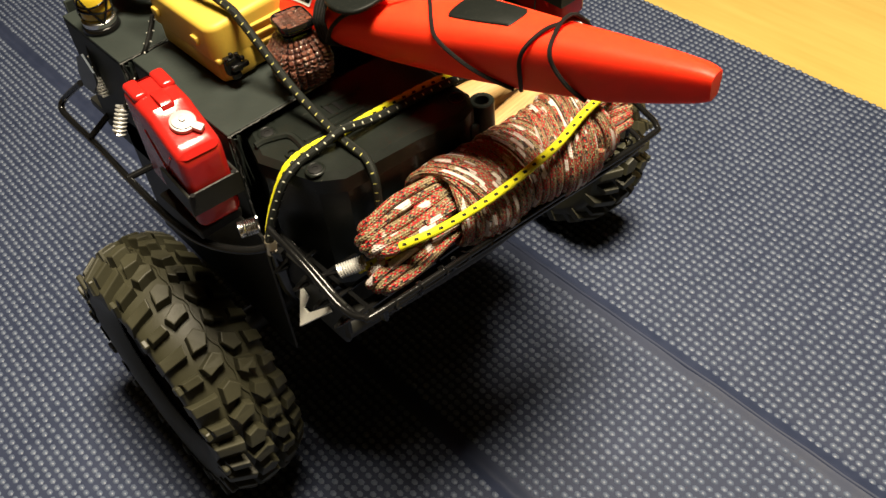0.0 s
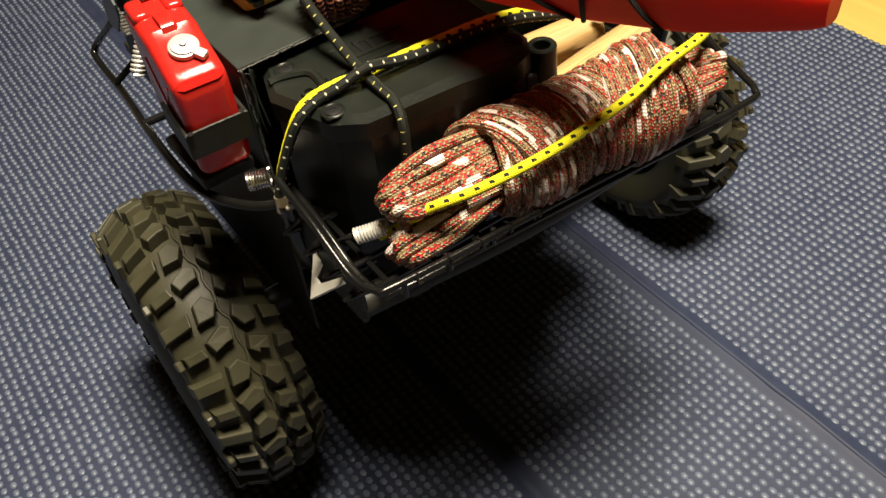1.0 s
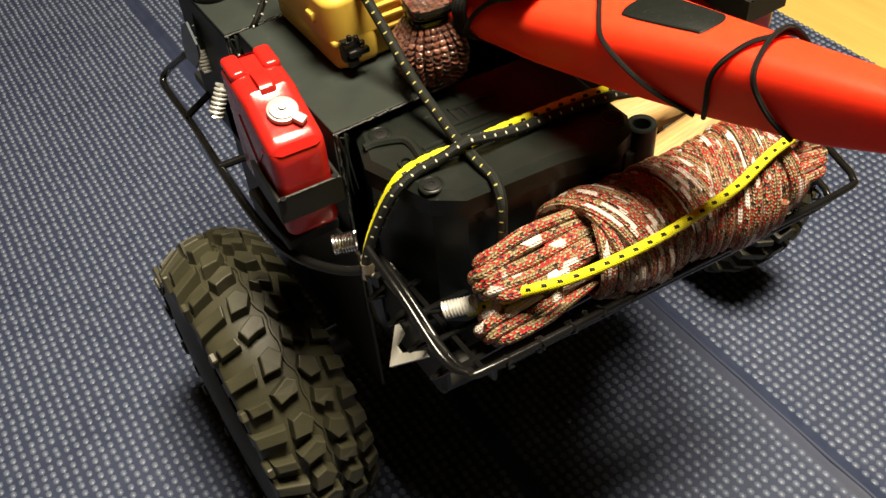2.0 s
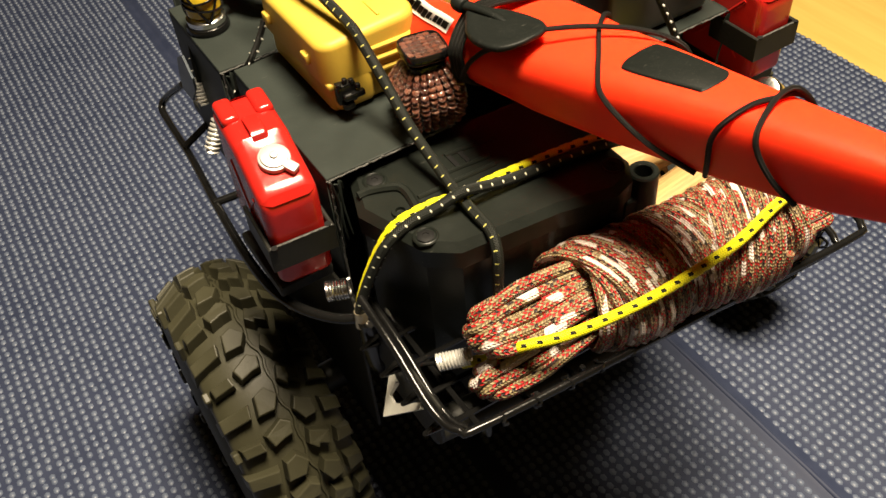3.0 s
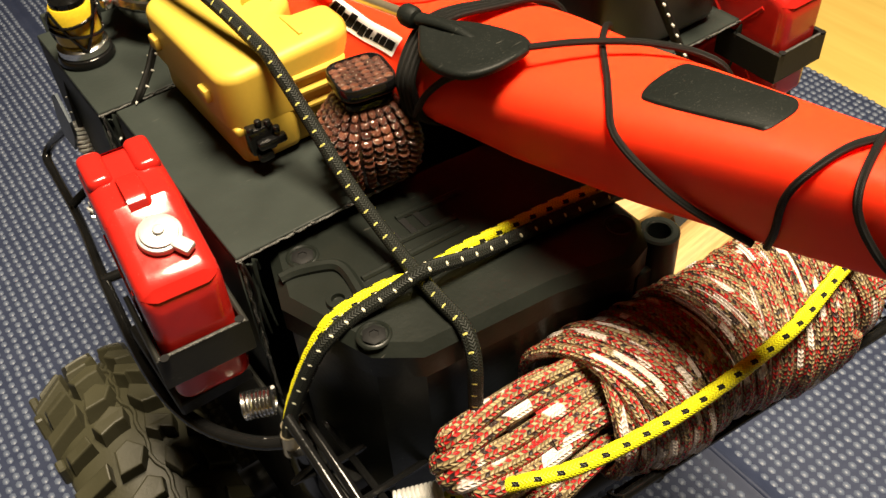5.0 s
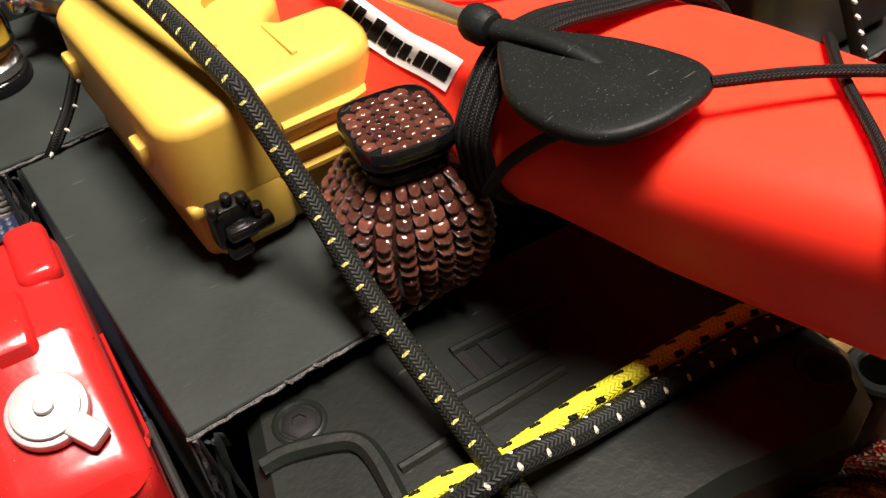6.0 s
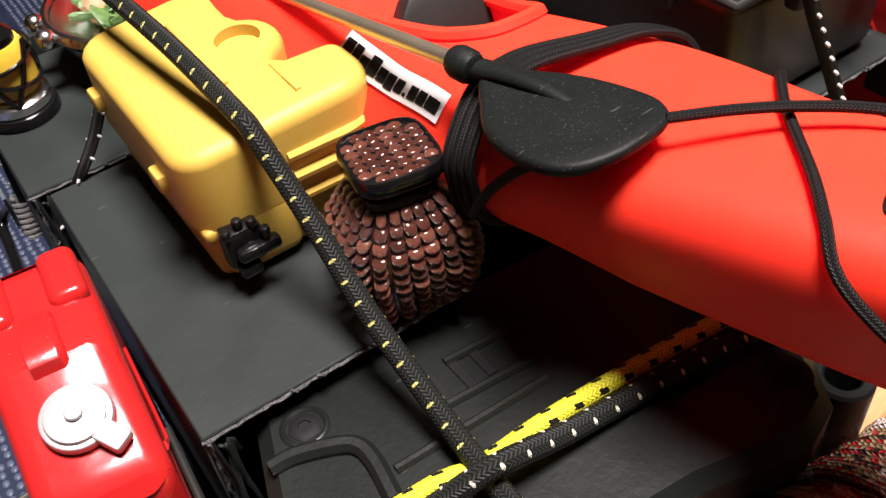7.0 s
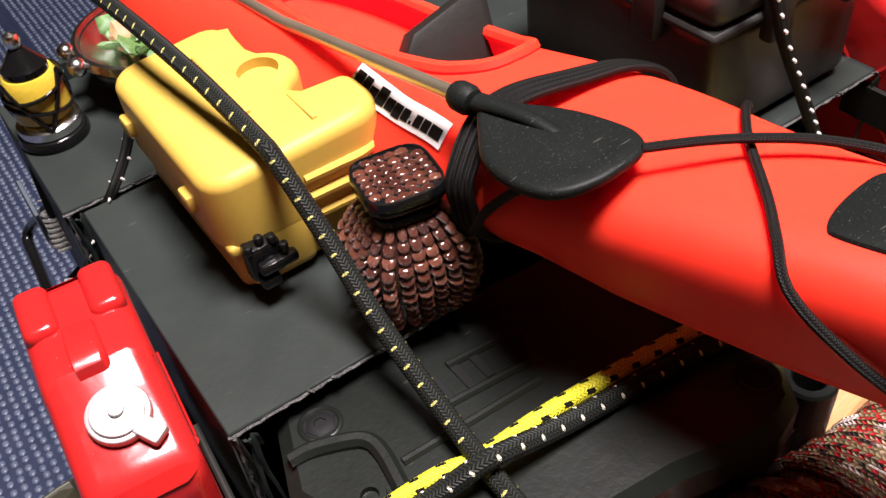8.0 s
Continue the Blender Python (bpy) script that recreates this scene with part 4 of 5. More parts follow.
# ---- kayak ----
HULL_BOW = ((-0.40, 0.0), (-0.62, 0.02), (-0.745, 0.08), (-0.83, 0.19), (-0.90, 0.33), (-0.96, 0.48), (-1.0, 0.62), (-0.985, 0.74), (-0.93, 0.84), (-0.83, 0.915), (-0.68, 0.96), (-0.45, 0.987), (-0.16, 1.0))
HULL_MID = ((-0.40, 0.0), (-0.62, 0.02), (-0.78, 0.06), (-0.90, 0.13), (-0.97, 0.21), (-1.0, 0.30), (-0.97, 0.42), (-0.90, 0.56), (-0.80, 0.69), (-0.69, 0.80), (-0.56, 0.90), (-0.42, 0.965), (-0.16, 1.0))


def hull_half(s_):
    """Half section (across, up): full-shouldered at the bow, with sloped sides beside the cockpit."""
    t = min(1.0, max(0.0, (0.030 - s_) / 0.045))
    t = t * t * (3 - 2 * t)
    return [(a + (c - a) * t, b + (d - b) * t) for (a, b), (c, d) in zip(HULL_BOW, HULL_MID)]


K_A, K_B = Vector((-0.0096, -0.030, 0.0)), Vector((0.0125, -0.183, 0.0))
K_DIR = (K_B - K_A).normalized()
K_SIDE = Vector((-K_DIR.y, K_DIR.x, 0))   # towards the truck's right


def kayak_frame(s_):
    """Centre, half-width, deck height and keel height at s metres from the paddle towards the bow."""
    t = min(1.0, max(0.0, (0.045 - s_) / 0.06))
    fuller = 0.0045 * t * t * (3 - 2 * t) * min(1.0, max(0.0, (s_ + 0.20) / 0.10))
    c = K_A + K_DIR * s_ + K_SIDE * fuller
    tab = [(-0.20, 0.003, 0.256, 0.250), (-0.16, 0.012, 0.258, 0.245), (-0.10, 0.0175, 0.2605, 0.2425), (-0.05, 0.0180, 0.2630, 0.2420), (-0.02, 0.0180, 0.2645, 0.2430), (0.0, 0.0184, 0.2680, 0.2460), (0.03, 0.0176, 0.2718, 0.2485),
           (0.06, 0.0144, 0.2765, 0.2520), (0.09, 0.0104, 0.2810, 0.2570), (0.12, 0.0078, 0.2850, 0.2640), (0.140, 0.0056, 0.2872, 0.2715), (0.150, 0.0044, 0.2878, 0.2755), (0.1535, 0.0034, 0.2870, 0.2775)]
    for a, b in zip(tab, tab[1:]):
        if s_ <= b[0]:
            t = (s_ - a[0]) / (b[0] - a[0])
            t = max(0, t)
            half, top, keel = (a[i] + (b[i] - a[i]) * t for i in (1, 2, 3))
            return c, half + fuller, top, keel
    return c, *tab[-1][1:]


def kayak_point(s_, u, z):
    """u across (-1 near side, 1 far side); z is an absolute height."""
    c, w, _, _ = kayak_frame(s_)
    p = c + K_SIDE * (u * w)
    return Vector((p.x, p.y, z))


def deck_z(s_, u):
    c, w, top, keel = kayak_frame(s_)
    a = min(abs(u), 0.96)
    f = 1.0
    for (u1, f1), (u0, f0) in zip(hull_half(s_)[6:], hull_half(s_)[7:]):
        if -u0 <= a <= -u1:
            f = f0 + (f1 - f0) * (a + u0) / (u0 - u1)
    return top - (top - keel) * (1 - f)


def kayak():
    k = thing("toy_kayak", (0, 0, 0), "orange-red plastic toy kayak with black cords lashed over its deck", "kayak")
    secs = []
    ss = list(np.linspace(-0.20, -0.09, 10)) + list(np.linspace(-0.085, 0.149, 60)) + [0.151, 0.1525, 0.1535]
    for s_ in ss:
        c, w, top, keel = kayak_frame(s_)
        h = top - keel
        prof, half = [], hull_half(s_)
        for u, f in half + [(-u, f) for u, f in reversed(half)]:
            p = c + K_SIDE * (u * w)
            prof.append((p.x, p.y, keel + h * f))
        secs.append(prof)
    hull = part("hull", loft(secs), M_KAYAK, k)
    # cockpit cut into the deck
    cut = [kayak_point(-0.053 + 0.040 * math.sin(a), 0.24 + 0.58 * math.copysign(abs(math.cos(a)) ** 0.7, math.cos(a)), 0) for a in np.linspace(0, 2 * math.pi, 41)[:-1]]
    bm = prism([(p.x, p.y) for p in cut], 0.2485, 0.30)
    me = bpy.data.meshes.new("cut")
    bm.to_mesh(me)
    bm.free()
    cutter = bpy.data.objects.new("cut", me)
    scene.collection.objects.link(cutter)
    mod = hull.modifiers.new("cockpit", "BOOLEAN")
    mod.object, mod.operation, mod.solver = cutter, "DIFFERENCE", "EXACT"
    dg = bpy.context.evaluated_depsgraph_get()
    done = bpy.data.meshes.new_from_object(hull.evaluated_get(dg))
    hull.modifiers.clear()
    hull.data = done
    done.polygons.foreach_set("use_smooth", [True] * len(done.polygons))
    done.set_sharp_from_angle(angle=radians(38))
    bpy.data.objects.remove(cutter)
    # raised cockpit rim
    def rim_point(a):
        s_, u = -0.053 + 0.0415 * math.sin(a), 0.24 + 0.62 * math.copysign(abs(math.cos(a)) ** 0.7, math.cos(a))
        return kayak_point(s_, u, deck_z(s_, u) + 0.0002)
    rim = [rim_point(a) for a in np.linspace(0, 2 * math.pi, 61)[:-1]]
    part("cockpit_rim", tube(rim, 0.0016, 8, closed=True), M_KAYAK, k)
    # black seat back
    bm = prism([(-0.0100, 0), (0.0100, 0), (0.0108, 0.016), (0.0090, 0.0185), (-0.0070, 0.0135), (-0.0105, 0.0090)], -0.0030, 0.0030, 0.001, 2)
    c = Vector((-0.0010, 0.0040, 0.2486))
    part("seat", moved(bm, Matrix.Translation(c) @ pose(0, 0, 0, 62, 0, -8)), M_BLACK, k, "matt black moulded seat")
    # black patch on the fore deck
    patch = [(0.0556, -0.10), (0.0566, -0.42), (0.0590, -0.50), (0.0680, -0.50), (0.0790, -0.46), (0.0818, -0.40), (0.0828, 0.20), (0.0812, 0.54), (0.0790, 0.60), (0.0680, 0.62), (0.0580, 0.58), (0.0560, 0.45)]
    patch = [(q.x / 10, q.y) for q in spline([(a * 10, b, 0) for a, b in patch], 0.02, closed=True)]
    loops = []
    for dz, q in ((-0.0006, 1.0), (0.0002, 1.0), (0.0005, 0.97)):
        loops.append([(lambda sc, uc: (*kayak_point(sc, uc, 0).xy, deck_z(sc, uc) + dz))(0.0690 + (a - 0.0690) * q, 0.06 + (b - 0.06) * q) for a, b in patch])
    part("deck_patch", loft(loops), M_RUBBER, k, "black rubbery deck patch")
    # sticker on the side: white ground with dark blank bars
    def side_pt(s_, f, off=0.0006):
        c, w, top, keel = kayak_frame(s_)
        u = -1.0 if f < 0.8 else -0.985
        tab = [(f_, u_) for u_, f_ in hull_half(s_)[3:12]]
        for (a, ua), (b, ub) in zip(tab, tab[1:]):
            if f <= b:
                u = ua + (ub - ua) * (f - a) / (b - a)
                break
        p = c + K_SIDE * (u * w - off * 0.75)
        return (p.x, p.y, keel + (top - keel) * f + off * 0.75)
    a0, a1 = -0.0365, -0.0075

    def label_pt(t, v, off=0.0006):
        """t along the sticker, v up it, both 0 to 1."""
        return side_pt(a0 + (a1 - a0) * t, 0.79 - 0.08 * t + 0.15 * v, off)
    grid = [[label_pt(i / 12, j / 5) for j in range(6)] for i in range(13)]
    verts = [p for row in grid for p in row]
    part("side_sticker", (verts, [(i * 6 + j, (i + 1) * 6 + j, (i + 1) * 6 + j + 1, i * 6 + j + 1) for i in range(12) for j in range(5)]), M_LABEL, k, "white sticker with dark blank bars")
    for x0, x1, lo, hi in ((0, 2.3, 0.1, 1), (2.5, 4.4, 0.1, 1), (4.6, 6.6, 0.1, 0.72), (6.7, 9, 0.08, 1), (9.2, 11.2, 0.1, 0.74), (11.3, 13.2, -0.02, 0.74), (13.4, 15.2, 0.1, 0.74), (15.5, 16.2, 0.1, 0.28),
                           (16.6, 18.4, 0.1, 0.74), (18.6, 20.5, 0.1, 0.74), (20.7, 23.6, 0.1, 0.74)):
        t0, t1 = 0.03 + x0 / 23.6 * 0.94, 0.03 + (x1 - 0.05) / 23.6 * 0.94
        lo, hi = 0.16 + 0.66 * lo, 0.16 + 0.70 * hi
        q = [[label_pt(t0 + (t1 - t0) * m / 2, lo + (hi - lo) * j / 5, 0.0008) for j in range(6)] for m in range(3)]
        vv = [p for row in q for p in row]
        part("blank_bar", (vv, [(m * 6 + j, (m + 1) * 6 + j, (m + 1) * 6 + j + 1, m * 6 + j + 1) for m in range(2) for j in range(5)]), M_INK, k)
    return k


kayak()


def over(name, pairs, r, material, label, category, lift=None, group="", step=0.0015, sides=10):
    ob = part(name, tube(spline(pairs, step), r, sides), material)
    return tagged(ob, label, category, group)


def deck(s_, u, lift=0.0013):
    """A point on the kayak's skin: |u| up to 1 on the deck, beyond that down the side."""
    if abs(u) <= 0.8:
        return kayak_point(s_, u, deck_z(s_, u) + lift)
    c, w, top, keel = kayak_frame(s_)
    pts = [(0.8, (deck_z(s_, 0.8) - keel) / (top - keel))] + [(-q, f_) for q, f_ in reversed(hull_half(s_)) if -q > 0.8 or f_ < 0.15]
    lens = [0.0]
    for (x0, f0), (x1, f1) in zip(pts, pts[1:]):
        lens.append(lens[-1] + math.hypot((x1 - x0) * w, (f1 - f0) * (top - keel)))
    a = min(abs(u), 2.3)
    want = lens[-1] * (a - 0.8) / 1.5
    x, f = pts[-1]
    for i in range(len(pts) - 1):
        if lens[i] <= want <= lens[i + 1]:
            t = (want - lens[i]) / max(1e-9, lens[i + 1] - lens[i])
            x, f = pts[i][0] + (pts[i + 1][0] - pts[i][0]) * t, pts[i][1] + (pts[i + 1][1] - pts[i][1]) * t
            break
    sg = 1 if u > 0 else -1
    p = c + K_SIDE * (sg * (x * w + lift * 0.9))
    return Vector((p.x, p.y, keel + (top - keel) * f + (lift * 0.5 if a < 1.1 else 0)))


def lashings():
    def cord(seq, r=0.00075):
        pts = [deck(*q) if abs(q[2] if len(q) > 2 else 0) < 0.2 else Vector(q) for q in seq]
        over("lashing_cord", pts, r, M_CORDK, "thin braided black cord lashing the kayak", "cord", group="kayak cords")
    cord([(0.0300, 1.5), (0.0300, 1.05), (0.0325, 0.75), (0.0375, 0.35), (0.0420, 0.05), (0.0485, -0.40), (0.0530, -0.75), (0.0575, -1.0), (0.0650, -1.3), (0.0740, -1.7), (0.0860, -2.1)])
    cord([(-0.0135, -0.0608, 0.2762), (-0.0070, -0.0655, 0.2768), (-0.0010, -0.0700, 0.2768), (0.0050, -0.0765, 0.2770), (0.0105, -0.0845, 0.2762), (0.0145, -0.0895, 0.2722), (0.0150, -0.0920, 0.2620)])
    cord([(0.088, -2.2), (0.090, -1.7), (0.0905, -1.2), (0.0925, -0.9), (0.0955, -0.45), (0.0985, 0.1), (0.100, 0.6), (0.102, 0.95), (0.102, 1.5)])
    cord([(0.1130, -2.2), (0.108, -1.7), (0.1030, -1.2), (0.1010, -0.9), (0.0995, -0.4), (0.099, 0.15, 0.0024), (0.1005, 0.6, 0.003), (0.1035, 1.0), (0.1035, 1.4)])
    # bunch of cords round the paddle's throat
    for i in range(4):
        d = (i - 1.5) * 0.0016
        cord([(0.006 + d * 0.6, -2.1), (0.004 + d, -1.6), (0.003 + d, -1.2), (0.0025 + d, -0.97, 0.003), (0.0020 + d, -0.74, 0.0056), (0.0038 + d, -0.45, 0.0050), (0.0060 + d * 0.8, 0.1, 0.0022), (0.0090 + d * 0.5, 0.6, 0.0016), (0.0130, 0.93), (0.016, 1.4)], 0.00080)
    cord([(0.005, -1.5, 0.002), (0.010, -1.12, 0.0030), (0.015, -0.95, 0.0030), (0.018, -0.85, 0.0026)], 0.0008)


lashings()


def paddle():
    pd = thing("kayak_paddle", (0.0018, 0.0026, 0.0004), "toy kayak paddle with brassy shaft and black blade", "paddle")
    throat = Vector((-0.0238, -0.0325, 0.2725))
    part("shaft", tube([Vector((-0.0310, 0.085, 0.2585)), Vector((-0.0265, 0.0300, 0.2612)), throat], 0.0013, 12), M_SHAFT, pd, "brassy metal shaft")
    part("ferrule", moved(disc(0.0026, 0.0050, 20, 0.0014), Matrix.Translation(throat) @ (K_DIR.to_track_quat("Z", "Y").to_matrix().to_4x4()) @ Matrix.Translation((0, 0, -0.0025))), M_RUBBER, pd)
    # blade: a tapered leaf with a central rib, rising a little to its tip
    edge = [(-0.0236, -0.0365), (-0.0205, -0.0385), (-0.0178, -0.0425), (-0.0148, -0.0485), (-0.0130, -0.0560), (-0.0130, -0.0605), (-0.0150, -0.0636), (-0.0190, -0.0648),
            (-0.0240, -0.0648), (-0.0288, -0.0630), (-0.0314, -0.0596), (-0.0324, -0.0535), (-0.0312, -0.0470), (-0.0278, -0.0415), (-0.0252, -0.0378)]
    mid = Vector((-0.0225, -0.0520))
    edge = [(q.x, q.y) for q in spline([(x, y, 0) for x, y in edge], 0.0008, closed=True)]
    loops = []
    for dz, q in ((-0.0012, 0.93), (-0.0009, 0.98), (-0.0003, 1.0), (0.0003, 1.0), (0.0007, 0.975), (0.0009, 0.93), (0.0008, 0.75), (0.0008, 0.5), (0.0010, 0.2)):
        loops.append([(mid.x + (x - mid.x) * q, mid.y + (y - mid.y) * q, 0.2722 + 0.0032 * (-0.036 - (mid.y + (y - mid.y) * q)) / 0.028 - 0.10 * max(0, -0.021 - x) * q + dz) for x, y in edge])
    part("blade", loft(loops), M_RUBBER, pd, "dusty matt black paddle blade")
    part("blade_rib", tube(spline([(-0.0230, -0.0355, 0.2728), (-0.0220, -0.0410, 0.2738), (-0.0210, -0.0480, 0.2744), (-0.0200, -0.0545, 0.2738)], 0.001), lambda t: 0.0021 * (1 - 0.45 * t), 12, flat=0.7), M_RUBBER, pd)


paddle()


# ---- rope and bungees ----
def rope_bundle():
    rp = thing("paracord_hank", (0, 0, 0), "hank of red, brown and white camouflage paracord lying on the tray", "rope")
    rs = random.Random(11)
    A, B = Vector((-0.070, -0.0935, 0.2015)), Vector((0.070, -0.1075, 0.2050))
    ax = (B - A).normalized()
    y = Vector((0, 0, 1)).cross(ax).normalized() * -1
    z = Vector((0, 0, 1))
    d = 0.0033

    def at(x, a, b):
        return A + ax * x + y * a + z * b

    def wrap(x0, x1, r, lean, seed, turns):
        """Cord wound round the hank from x0 to x1, each turn a little uneven."""
        q = random.Random(seed)
        jit = [q.uniform(-1, 1) for _ in range(400)]
        path, n = [], int(turns * 30)
        for i in range(n + 1):
            t = i / n
            ang = 2 * math.pi * turns * t - 2.3
            k = int(turns * t)
            f = turns * t - k
            j = jit[k] * (1 - f) + jit[k + 1] * f
            x = x0 + (x1 - x0) * t + lean * math.cos(ang) + 0.0007 * j
            rr = r * (0.80 + 0.22 * math.sin(math.pi * min(1, max(0, (x - 0.024) / 0.10))) ** 0.5) + 0.0008 * j
            path.append(at(x, rr * math.cos(ang), rr * 0.94 * math.sin(ang) - 0.0008))
        return tube(path, d / 2 * 1.06, 8)
    part("wound_cord", wrap(0.044, 0.118, 0.0171, 0.0035, 1, 23.4), M_ROPE, rp)
    part("wound_cord", wrap(0.045, 0.114, 0.0150, -0.0040, 2, 23), M_ROPE, rp)
    part("wound_cord", wrap(0.0445, 0.058, 0.0186, 0.0085, 3, 4.3), M_ROPE, rp)
    part("wound_cord", wrap(0.088, 0.108, 0.0186, -0.0060, 4, 5.3), M_ROPE, rp)
    part("wound_cord", wrap(0.097, 0.114, 0.0198, -0.0065, 5, 4.4), M_ROPE, rp)
    U = Vector((0, 0.80, 0.60))
    deep = Vector((0, 0.60, -0.80))

    def bight(root, tip, o, rb, pinch):
        """One loop of cord at o across the hank: out along the front, over a bend of radius rb and back behind."""
        root, tip = Vector(root), Vector(tip)
        out = (tip - root).normalized()
        pts = [root + U * (o * pinch) - deep * (rb * 0.8)]
        for f in (0.35, 0.70):
            pts.append(root.lerp(tip, f) + U * (o * (pinch + (1.12 - pinch) * f * (1.55 - 0.75 * f))) - deep * (rb * (0.9 + 0.35 * f)))
        for q in (70, 35, 0, -35, -70):
            pts.append(tip + U * (o * (0.70 if abs(q) < 40 else 0.84)) + out * (rb * math.cos(radians(q))) - deep * (rb * math.sin(radians(q))))
        for f in (0.70, 0.35):
            pts.append(root.lerp(tip, f) + U * (o * (pinch + (1.0 - pinch) * f)) + deep * rb)
        pts.append(root + U * (o * pinch) + deep * (rb * 0.8))
        wob = [p + Vector((rs.uniform(-1, 1) * 0.5, rs.uniform(-1, 1), rs.uniform(-1, 1))) * 0.0005 for p in pts]
        part("loop", tube(spline(wob, 0.0010), 0.00205, 12), M_ROPE, rp)

    def lobe(root, tip, count, pitch, rb, pinch):
        """Loops side by side, the middle ones reaching out furthest."""
        sg = 1 if tip[0] < root[0] else -1
        for k in range(count):
            o = (k - (count - 1) / 2) * pitch
            short = sg * (0.0075 * (abs(o) / (count * pitch / 2)) ** 2 + rs.uniform(0, 0.0022))
            bight(root, (tip[0] + short, tip[1], tip[2]), o, rb * rs.uniform(0.85, 1.1), pinch)
            bight((root[0], root[1] + 0.002, root[2] - 0.002), (tip[0] + short + sg * 0.003, tip[1] + 0.001, tip[2] - 0.001), o * 0.8, rb * 0.42, pinch)
    lobe((-0.022, -0.0960, 0.2080), (-0.0612, -0.0945, 0.2065), 5, 0.0040, 0.0046, 0.72)
    lobe((-0.022, -0.1025, 0.1990), (-0.0640, -0.1000, 0.1918), 4, 0.0038, 0.0044, 0.62)
    lobe((0.030, -0.1045, 0.2075), (0.0640, -0.1090, 0.2040), 6, 0.0033, 0.0046, 0.66)
    for i in range(8):
        ang = 2 * math.pi * i / 8
        part("inner_cord", tube(spline([at(0.03, 0.009 * math.cos(ang), 0.008 * math.sin(ang)), at(0.07, 0.010 * math.cos(ang), 0.009 * math.sin(ang)), at(0.11, 0.009 * math.cos(ang), 0.008 * math.sin(ang))], 0.006), 0.00215, 8), M_ROPE, rp)


rope_bundle()


NUB = bpy.data.meshes.new("thread_end")
bm_nub = bmesh.new()
bmesh.ops.create_icosphere(bm_nub, subdivisions=1, radius=1)
bm_nub.to_mesh(NUB)
bm_nub.free()
NUB.materials.append(M_STUD)


def bungees():
    G = "elastic cords"
    def bungee(points, r, m, label):
        return over("bungee_cord", points, r, m, label, "bungee cord", group=G, sides=14)
    bungee([(-0.0545, 0.062, 0.2700), (-0.0530, 0.035, 0.2710), (-0.0508, 0.012, 0.2690), (-0.0490, -0.0065, 0.2650), (-0.0484, -0.0105, 0.2625), (-0.0472, -0.0215, 0.2525), (-0.0468, -0.0360, 0.2420), (-0.0462, -0.0500, 0.2352),
            (-0.0460, -0.0600, 0.2318), (-0.0460, -0.0710, 0.2305), (-0.0458, -0.0790, 0.2290), (-0.0470, -0.0838, 0.2235), (-0.0480, -0.0850, 0.2120), (-0.0480, -0.0850, 0.190)], 0.00178, M_BUNGEE, "thick black elastic cord with yellow flecks across the lid")
    pale = bungee([(-0.0835, -0.0590, 0.192), (-0.0828, -0.0580, 0.200), (-0.0785, -0.0592, 0.2120), (-0.0722, -0.0612, 0.2245), (-0.0640, -0.0622, 0.2300), (-0.0545, -0.0630, 0.2318), (-0.0458, -0.0648, 0.2350), (-0.0350, -0.0652, 0.2325),
            (-0.0255, -0.0656, 0.2312), (-0.005, -0.0672, 0.2305), (0.010, -0.069, 0.2295), (0.030, -0.068, 0.222), (0.055, -0.066, 0.212), (0.080, -0.062, 0.200)], 0.00178, M_BUNGEE_W, "thick black elastic cord with pale flecks across the lid")
    lower = bungee([(-0.0825, -0.0570, 0.193), (-0.0816, -0.0564, 0.201), (-0.0775, -0.0563, 0.2109), (-0.0720, -0.0577, 0.2222), (-0.0673, -0.0587, 0.2283), (-0.0608, -0.0593, 0.2304), (-0.0515, -0.0598, 0.2306), (-0.0458, -0.0606, 0.2295), (-0.0350, -0.0611, 0.2306),
            (-0.0250, -0.0615, 0.2306), (-0.0028, -0.0632, 0.2304), (0.010, -0.0650, 0.2295), (0.030, -0.065, 0.224), (0.055, -0.062, 0.214), (0.080, -0.060, 0.202)], 0.0016, M_CORDY, "yellow elastic cord with black ticks across the lid")
    for cord_end, a, b in ((pale, (-0.0836, -0.0592, 0.1930), (-0.0829, -0.0581, 0.1985)), (lower, (-0.0826, -0.0571, 0.1935), (-0.0817, -0.0562, 0.1990))):
        part("crimp", tube([Vector(a), Vector(a).lerp(Vector(b), 0.5), Vector(b)], 0.0024, 14), M_SHAFT, cord_end, "dull brass crimp on the cord's end")
    over_rope = bungee([(-0.0650, -0.0895, 0.1915), (-0.0600, -0.0945, 0.1955), (-0.0540, -0.1040, 0.2065), (-0.0420, -0.1120, 0.2120), (-0.0253, -0.1162, 0.2150), (-0.0117, -0.1181, 0.2172), (0.0021, -0.1188, 0.2193), (0.0158, -0.1186, 0.2212), (0.0330, -0.1155, 0.2232), (0.0525, -0.1118, 0.2220),
            (0.066, -0.104, 0.2170), (0.076, -0.091, 0.2090), (0.082, -0.073, 0.2010)], 0.00175, M_CORDY, "yellow elastic cord with black ticks over the rope")
    part("coil_ferrule", joined_tubes(coil((-0.0715, -0.0855, 0.1925), (-0.0625, -0.0905, 0.1945), 0.0025, 0.0005, 10), tube([Vector((-0.071, -0.0858, 0.1925)), Vector((-0.062, -0.0907, 0.1945))], 0.0022, 12)), M_PLATE, over_rope, "bright wire coil ferrule")
    part("hook", tube(spline([(-0.0715, -0.0855, 0.1925), (-0.077, -0.082, 0.191), (-0.0800, -0.0835, 0.187), (-0.078, -0.087, 0.185)], 0.002), 0.0007, 8), M_STEEL, over_rope, "gloss black wire hook")
